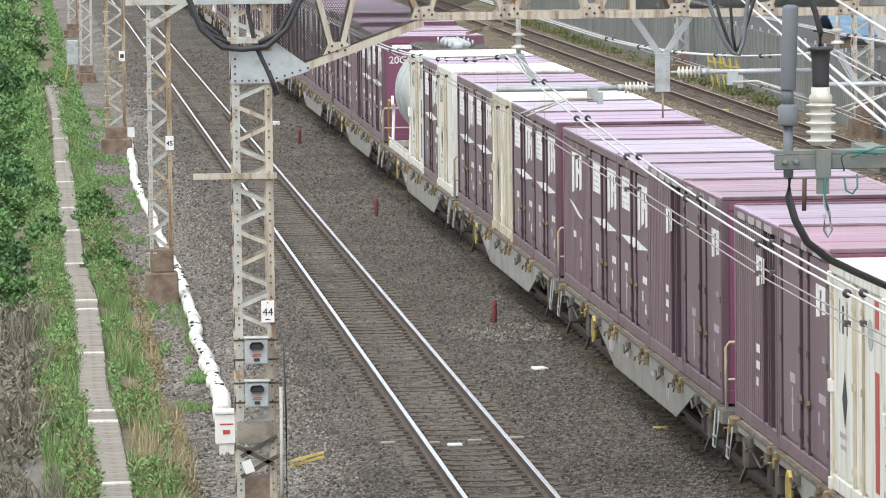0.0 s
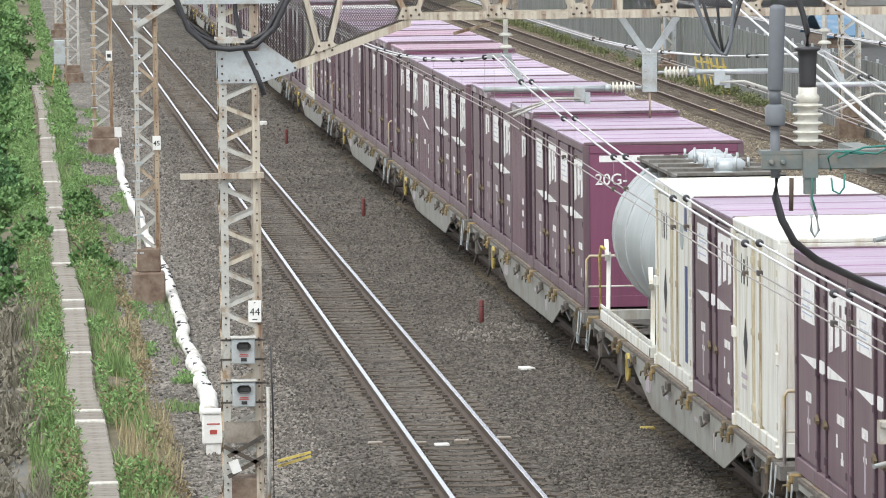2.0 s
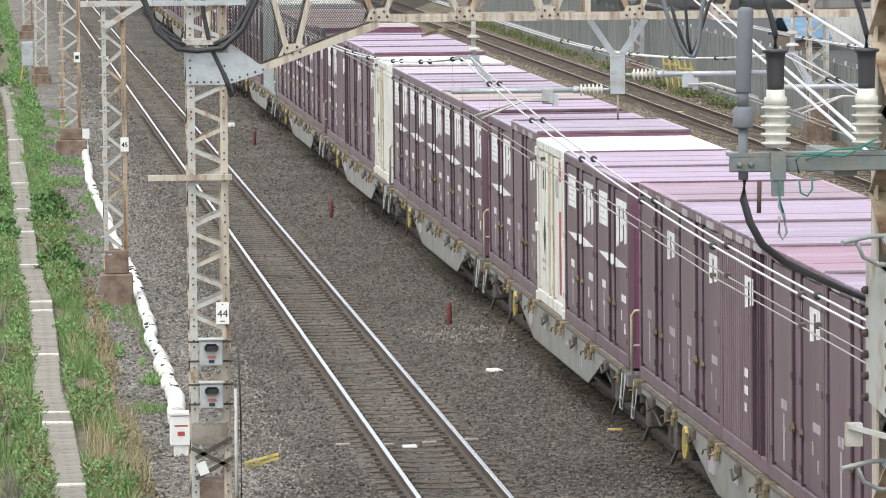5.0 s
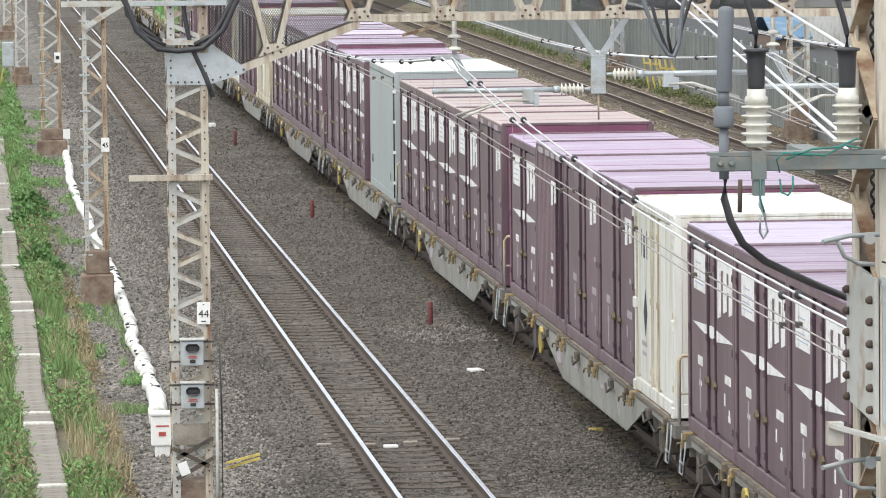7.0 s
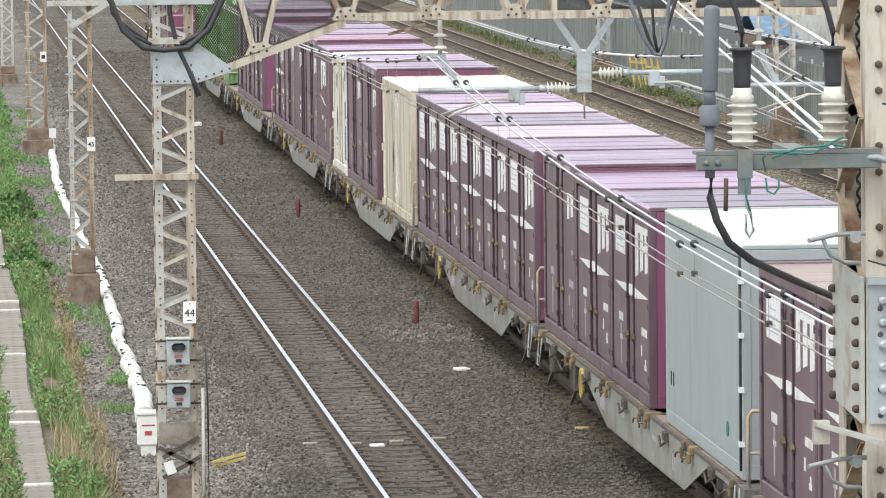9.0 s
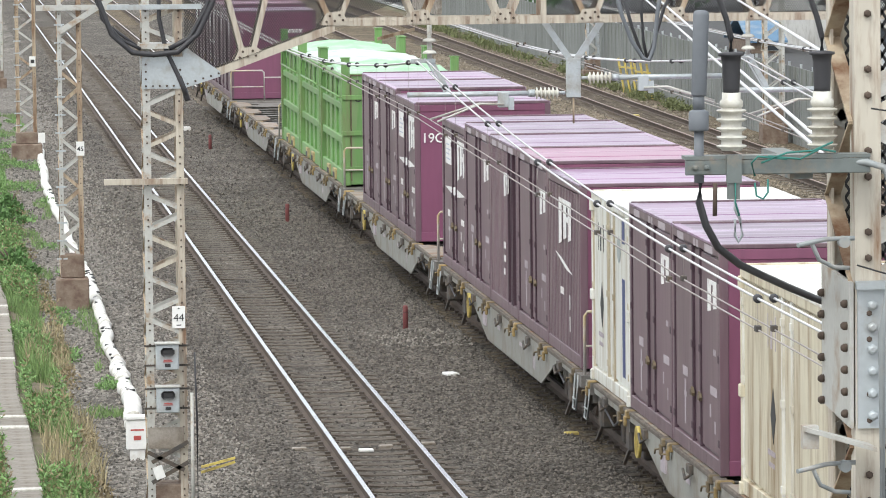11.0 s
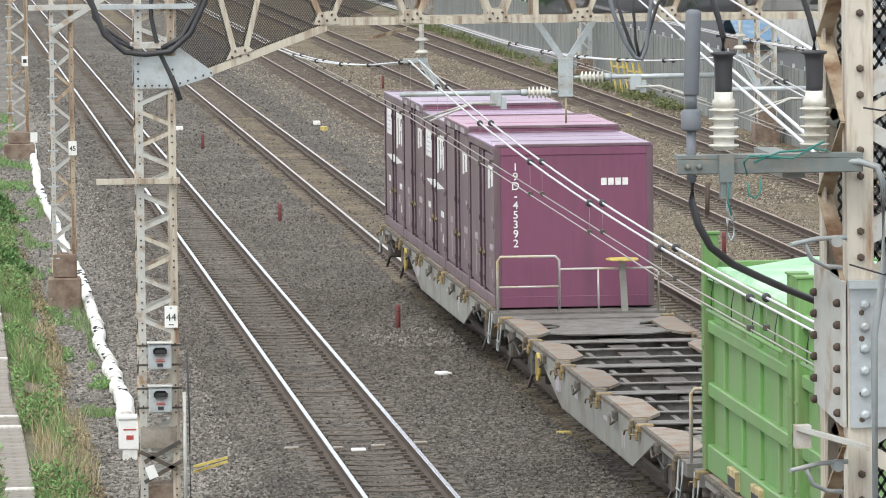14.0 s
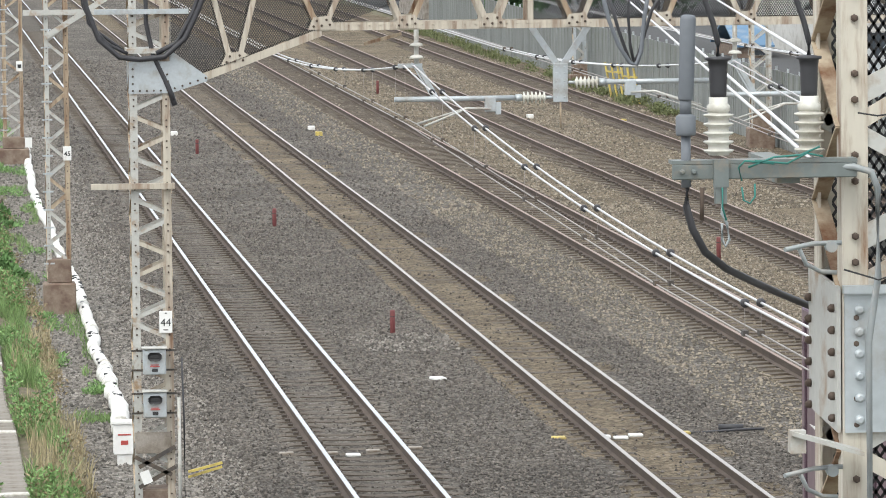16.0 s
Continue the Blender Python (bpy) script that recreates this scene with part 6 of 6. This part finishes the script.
    for k, (r, pts) in enumerate(((0.0065, ((-7.93, 7.62), (-7.9, 7.5), (-7.87, 7.42), (-7.835, 7.365), (-7.815, 7.36), (-7.80, 7.4), (-7.79, 7.5), (-7.77, 7.62))),
                                  (0.005, ((-7.83, 7.62), (-7.835, 7.5), (-7.83, 7.42), (-7.82, 7.37))), (0.0055, ((-7.9, 7.6), (-7.86, 7.46), (-7.835, 7.39), (-7.82, 7.36), (-7.8, 7.39), (-7.76, 7.52), (-7.71, 7.6))))):
        bm = NB()
        rod(bm, [(x - ox, 0.03 * k - 0.2, z - 0.01 - oz) for x, z in pts] , r, 8)
        part("slung_cable", bm, M_BLACK if k else M_GREY_TUBE, cl)
    cd = thing("feeder_conductors", "bright stranded feeder conductors running up from the mast", "wire", "", pose(0, 0, 0))
    for a, b in (((-7.28, 16.0, 7.05), (-4.56, 40, 6.88)), ((-7.27, 16.0, 7.075), (-4.54, 40, 6.95)), ((-7.29, 16.0, 7.37), (-3.87, 40, 6.87))):
        a, b = Vector(a), Vector(b)
        bm = NB()
        rod(bm, [a, a + (b - a) * 1.3], 0.0065, 8)
        part("conductor", bm, M_WIRE, cd)


# ---- fence, plants and what lies beyond ----
def build_right_side():
    fence = tagged(new("fence"), "grey sheet-steel fence along the line", "fence", kind="structure")
    bm = NB()
    for k in range(5):
        box(bm, -0.02 - 0.012 * (k % 2), 0.0, 0.02 + 0.19 * k, 0.2 + 0.19 * k, 0.05, 2.2)
    panel = mesh_of("panel", bm, M_FENCE)
    bm = NB()
    box(bm, 0.0, 0.06, -0.03, 0.03, 0, 2.3)
    post = mesh_of("post", bm, M_GALV)
    for k in range(130):
        y = 118 + 1.0 * k
        x = 14.1 + 0.004 * (k - 30)
        ob = new("panel", panel)
        ob.matrix_basis = pose(x, y, -0.28, 0, random.uniform(-0.7, 0.7), random.uniform(-0.5, 0.5))
        ob.parent = fence
        if k % 2 == 0:
            ob = new("post", post)
            ob.matrix_basis = pose(x + 0.01, y, -0.28)
            ob.parent = fence
    yard = tagged(new("yard", sheet("yard", [14.8, 20, 40, 90], [60, 120, 200, 320], M_ASPHALT, 0.06)), "grey asphalt yard behind the fence", "yard", kind="structure")

    def house(x0, x1, y0, y1, h, wall, roof, label, eave=0.3, rise=0.8):
        hs = thing("shed", label, "building", "buildings behind the fence", pose(x0, y0, -0.3))
        w, d = x1 - x0, y1 - y0
        bm = NB()
        box(bm, 0, w, 0, d, 0, h)
        part("wall", bm, wall, hs)
        bm = NB()
        slab(bm, [(-eave, -eave, h), (w + eave, -eave, h), (w + eave, d / 2, h + rise), (-eave, d / 2, h + rise)], (0, 0, 1), 0.08)
        slab(bm, [(-eave, d + eave, h), (w + eave, d + eave, h), (w + eave, d / 2, h + rise), (-eave, d / 2, h + rise)], (0, 0, 1), 0.08)
        part("roof", bm, roof, hs)
        n = max(1, int(w / 1.6))
        for k in range(n):
            bm = NB()
            xa = 0.4 + k * (w - 0.4) / n
            box(bm, xa, xa + 0.8, -0.03, 0.02, h * 0.42, h * 0.78)
            wd = part("window", bm, M_GLASS_DARK, hs)
            bm = NB()
            for a, b, c, e in ((xa - 0.05, xa, h * 0.4, h * 0.8), (xa + 0.8, xa + 0.85, h * 0.4, h * 0.8), (xa, xa + 0.8, h * 0.78, h * 0.8), (xa, xa + 0.8, h * 0.4, h * 0.42)):
                box(bm, a, b, -0.05, 0.02, c, e)
            part("frame", bm, M_STEEL_PALE, wd)
    house(22.9, 24.1, 208, 214, 0.55, M_CONCRETE_BROWN, M_BLUE, "low brown shed under a blue sheet roof", 0.2, 0.95)
    house(22.4, 24.4, 180, 188, 2.6, M_WALL, M_FENCE, "pale rendered small house behind the fence")
    house(26, 34, 205, 225, 3.2, M_WALL, M_CONCRETE, "pale low house behind the fence")
    house(15.6, 19.5, 262, 275, 2.8, M_CONCRETE, M_FENCE, "grey low store beyond the fence")
    for y in (172, 176):
        yl = thing("yellow_barrier", "yellow painted barrier leaning by the fence", "barrier", "yellow barriers", pose(14.0, y, -0.25))
        bm = NB()
        for k in range(3):
            bar(bm, (-0.1 - 0.12 * k, 0.6 * k, 0), (-0.3 - 0.12 * k, 0.6 * k + 0.1, 1.2), 0.06)
        bar(bm, (-0.2, 0, 0.9), (-0.5, 1.3, 0.9), 0.06)
        part("frame", bm, M_YELLOW, yl)


def leaves(points, size, seed, slim=0.2):
    """Small bent leaves, two triangles each, at the points."""
    rs = np.random.RandomState(seed)
    p = np.array(points)
    n = len(p)
    d = rs.randn(n, 3)
    d[:, 2] = np.abs(d[:, 2]) * 0.9 + 0.15
    d /= np.linalg.norm(d, axis=1)[:, None]
    s = np.cross(d, rs.randn(n, 3))
    s /= np.linalg.norm(s, axis=1)[:, None] + 1e-6
    l = size * (0.6 + 0.8 * rs.rand(n))[:, None]
    m = p + d * l / 2
    vs = np.stack((p, m + s * l * slim, p + d * l, m - s * l * slim + l * np.array((0, 0, 0.02))), 1).reshape(-1, 3)
    o = 4 * np.arange(n)[:, None, None]
    fs = (np.array(((0, 1, 2), (0, 2, 3)))[None] + o).reshape(-1, 3)
    return vs.tolist(), fs.tolist()


def shrub(x, y, r, h, seed, dark=False, label="dense green shrub beside the trough", count=2200, size=0.16):
    z = ground_z(x, y)
    root = thing("shrub", label, "shrub", "lineside shrubs", pose(x, y, z))
    rs = np.random.RandomState(seed)
    tips = []
    for k in range(6):
        bm = NB()
        a = rs.rand() * 6.28
        t = Vector((math.cos(a) * r * rs.rand(), math.sin(a) * r * rs.rand(), h * (0.5 + 0.5 * rs.rand())))
        rod(bm, [(0.1 * math.cos(a), 0.1 * math.sin(a), -0.1), t * 0.5 + Vector((0, 0, 0.1)), t], 0.02, 5)
        tips.append(t)
        part("stem", bm, M_BARK, root)
    pts = []
    for k in range(26):
        a, q = rs.rand() * 6.28, rs.rand() ** 0.5
        c = np.array((math.cos(a) * r * q, math.sin(a) * r * q, h * (0.2 + 0.75 * rs.rand() * (1 - 0.5 * q))))
        cr = r * (0.18 + 0.2 * rs.rand())
        for j in range(count // 26):
            d = rs.randn(3)
            d /= np.linalg.norm(d)
            pts.append(c + d * cr * (0.55 + 0.5 * rs.rand()) * (1, 1, 0.8))
    pts = [p for p in pts if p[2] > 0]
    vs, fs = leaves(pts, size, seed + 1, 0.3)
    tagged(part("foliage", soup("foliage", vs, fs, M_LEAF_DARK if dark else M_LEAF), None, root), kind="stuff")


def blades(name, label, spots, material, h0, h1, seed, width=0.007):
    rs = np.random.RandomState(seed)
    vs, fs = [], []
    for x, y in spots:
        z = ground_z(x, y) - 0.02
        h = h0 + (h1 - h0) * rs.rand() ** 1.5
        a = rs.rand() * 6.28
        w = width * (0.6 + rs.rand())
        dx, dy = math.cos(a) * w, math.sin(a) * w
        b = 0.45 * h * rs.randn() * 0.6
        c = 0.45 * h * rs.randn() * 0.6
        o = len(vs)
        vs += [(x - dx, y - dy, z), (x + dx, y + dy, z), (x + dx * 0.7 + b * 0.4, y + dy * 0.7 + c * 0.4, z + h * 0.6), (x - dx * 0.7 + b * 0.4, y - dy * 0.7 + c * 0.4, z + h * 0.6), (x + b, y + c, z + h)]
        fs += [(o, o + 1, o + 2, o + 3), (o + 3, o + 2, o + 4)]
    tagged(new(name, soup(name, vs, fs, material)), label, "grass", kind="stuff")


def build_plants():
    rs = np.random.RandomState(7)

    def strip(n, xa, xb, ya, yb, thresh=-0.2, freq=0.35):
        out = []
        while len(out) < n:
            y = ya + (yb - ya) * rs.rand() ** 1.3
            x = xa + (xb - xa) * rs.rand()
            if noise.noise((x * 1.5, y * freq, 9)) > thresh:
                out.append((x, y))
        return out
    blades("verge_grass", "fresh green weeds and grass along the trough", strip(9000, -8.5, -7.95, 62, 175, 0.0), M_GRASS, 0.08, 0.42, 1)
    blades("verge_grass", "fresh green grass between trough and slope", strip(9000, -9.65, -9.02, 62, 190, -0.12), M_GRASS, 0.12, 0.48, 2)
    blades("dry_grass", "dry straw-coloured grass on the verge", strip(2600, -8.4, -7.65, 62, 92, -0.1, 0.2), M_GRASS_DRY, 0.12, 0.5, 3, 0.006)
    blades("dry_grass", "dry straw-coloured grass on the slope", strip(4500, -11.5, -9.4, 62, 100, 0.05, 0.2), M_BRUSH, 0.2, 0.7, 4, 0.012)
    blades("cess_weeds", "low weeds in the cess gravel", strip(6000, -7.9, -6.9, 78, 170, 0.24, 0.25), M_GRASS, 0.04, 0.16, 5)
    blades("fence_grass", "green grass along the foot of the fence", strip(1700, 13.2, 14.0, 165, 250, 0.05, 0.1), M_GRASS_OLIVE, 0.1, 0.4, 6, 0.014)
    def weeds(name, label, n, xa, xb, ya, yb, thresh, hmax, material, seed, size=0.075):
        pts = []
        for x, y in strip(n, xa, xb, ya, yb, thresh, 0.3):
            top = hmax * (0.35 + 0.9 * max(0.0, noise.noise((x * 2.2, y * 0.8, 4)) + 0.35))
            pts.append((x + 0.04 * rs.randn(), y + 0.04 * rs.randn(), ground_z(x, y) + 0.01 + top * rs.rand()))
        vs, fs = leaves(pts, size, seed, 0.16)
        tagged(new(name, soup(name, vs, fs, material)), label, "weeds", kind="stuff")
    weeds("verge_weeds", "fluffy pale green weeds between trough and cess", 40000, -8.52, -7.95, 62, 200, 0.0, 0.42, M_WEED, 11)
    weeds("verge_weeds", "fluffy green weeds on the slope side of the trough", 44000, -9.7, -8.98, 62, 230, -0.15, 0.46, M_WEED, 12)
    weeds("withered_weeds", "withered brownish weeds on the verge", 9000, -8.5, -7.7, 62, 120, 0.05, 0.42, M_WEED_BROWN, 13)
    weeds("withered_weeds", "withered brownish weeds on the slope side", 7000, -9.7, -9.0, 62, 110, 0.05, 0.42, M_WEED_BROWN, 17)
    weeds("far_weeds", "low green growth over the far slope side", 18000, -10.6, -9.0, 150, 300, -0.1, 0.5, M_WEED, 18, 0.16)
    weeds("far_weeds", "low green growth over the far verge", 8000, -8.25, -7.7, 160, 300, 0.05, 0.35, M_WEED, 20, 0.14)
    weeds("fence_weeds", "pale green weeds along the foot of the fence", 5000, 13.3, 14.0, 160, 250, 0.1, 0.35, M_GRASS_OLIVE, 19, 0.12)
    weeds("slope_brush", "dry brush over the dark slope", 16000, -11.6, -9.6, 62, 105, -0.05, 0.45, M_BRUSH, 14, 0.13)
    weeds("cess_weeds", "low green weeds creeping over the gravel", 6000, -7.9, -6.9, 82, 170, 0.25, 0.14, M_WEED, 15)
    for i, (x, y, r, h, dark) in enumerate((
            (-10.7, 98, 1.0, 1.3, False), (-11.0, 104, 1.2, 1.6, True), (-10.6, 110, 1.1, 1.4, False), (-11.2, 116, 1.3, 1.9, True), (-10.5, 122, 0.9, 1.1, False), (-11.0, 128, 1.4, 1.8, True),
            (-10.7, 136, 1.2, 1.3, False), (-11.3, 143, 1.4, 2.1, True), (-10.5, 151, 1.2, 1.1, False), (-11.2, 160, 1.6, 1.9, False), (-10.4, 168, 1.3, 1.0, False), (-11.5, 178, 1.8, 2.3, True),
            (-10.2, 186, 1.4, 1.2, False), (-11.5, 200, 2.0, 2.4, False), (-10.0, 212, 1.6, 1.3, False), (-12.0, 225, 2.4, 2.8, True), (-10.2, 240, 1.9, 1.7, False), (-12.5, 260, 3.0, 3.2, False), (-10.5, 285, 2.4, 2.2, False))):
        shrub(x, y, r, h, 30 + i, dark, "dense dark green shrub on the slope" if dark else "bright green shrub beside the trough", 5200 if y < 150 else 3200, 0.12 if y < 150 else 0.18)
    shrub(-7.56, 64.3, 0.2, 0.4, 77, False, "small weed clump at the mast foot", 300, 0.09)
    for i, (x, y) in enumerate(((-8.2, 116), (-8.15, 120.5), (-8.2, 104), (-9.3, 112), (-9.35, 124))):
        shrub(x, y, 0.4, 0.7, 80 + i, False, "small leafy weed clump by the trough", 900, 0.1)
    for i, (x, y, r, h) in enumerate(((17, 250, 2.2, 4.0), (20, 256, 2.6, 4.6), (23.5, 262, 3.0, 5.0), (28, 266, 3.2, 5.5), (33, 270, 3.4, 5.0), (38, 262, 3.2, 5.2), (16.5, 288, 3.0, 4.0), (10, 330, 4, 5), (2, 345, 4, 5), (18, 320, 4, 6), (-16, 330, 4, 6))):
        shrub(x, y, r, h, 120 + i, True, "dark green tree-like hedge beyond the fence", 2600, 0.4)


def motions():
    """The train runs at an even pace along the second track."""
    for ob, q, z in MOVING:
        walk(ob, [(t, pose(0, train_y(t) + q, z)) for t in (0, 2, 4, 6, 8, 10, 12, 14, 16)])


build_ground()
build_gantry()
build_overhead()
build_lineside()
build_near_mast()
build_train()
build_right_side()
build_plants()
build_stones()
build_tracks()
motions()
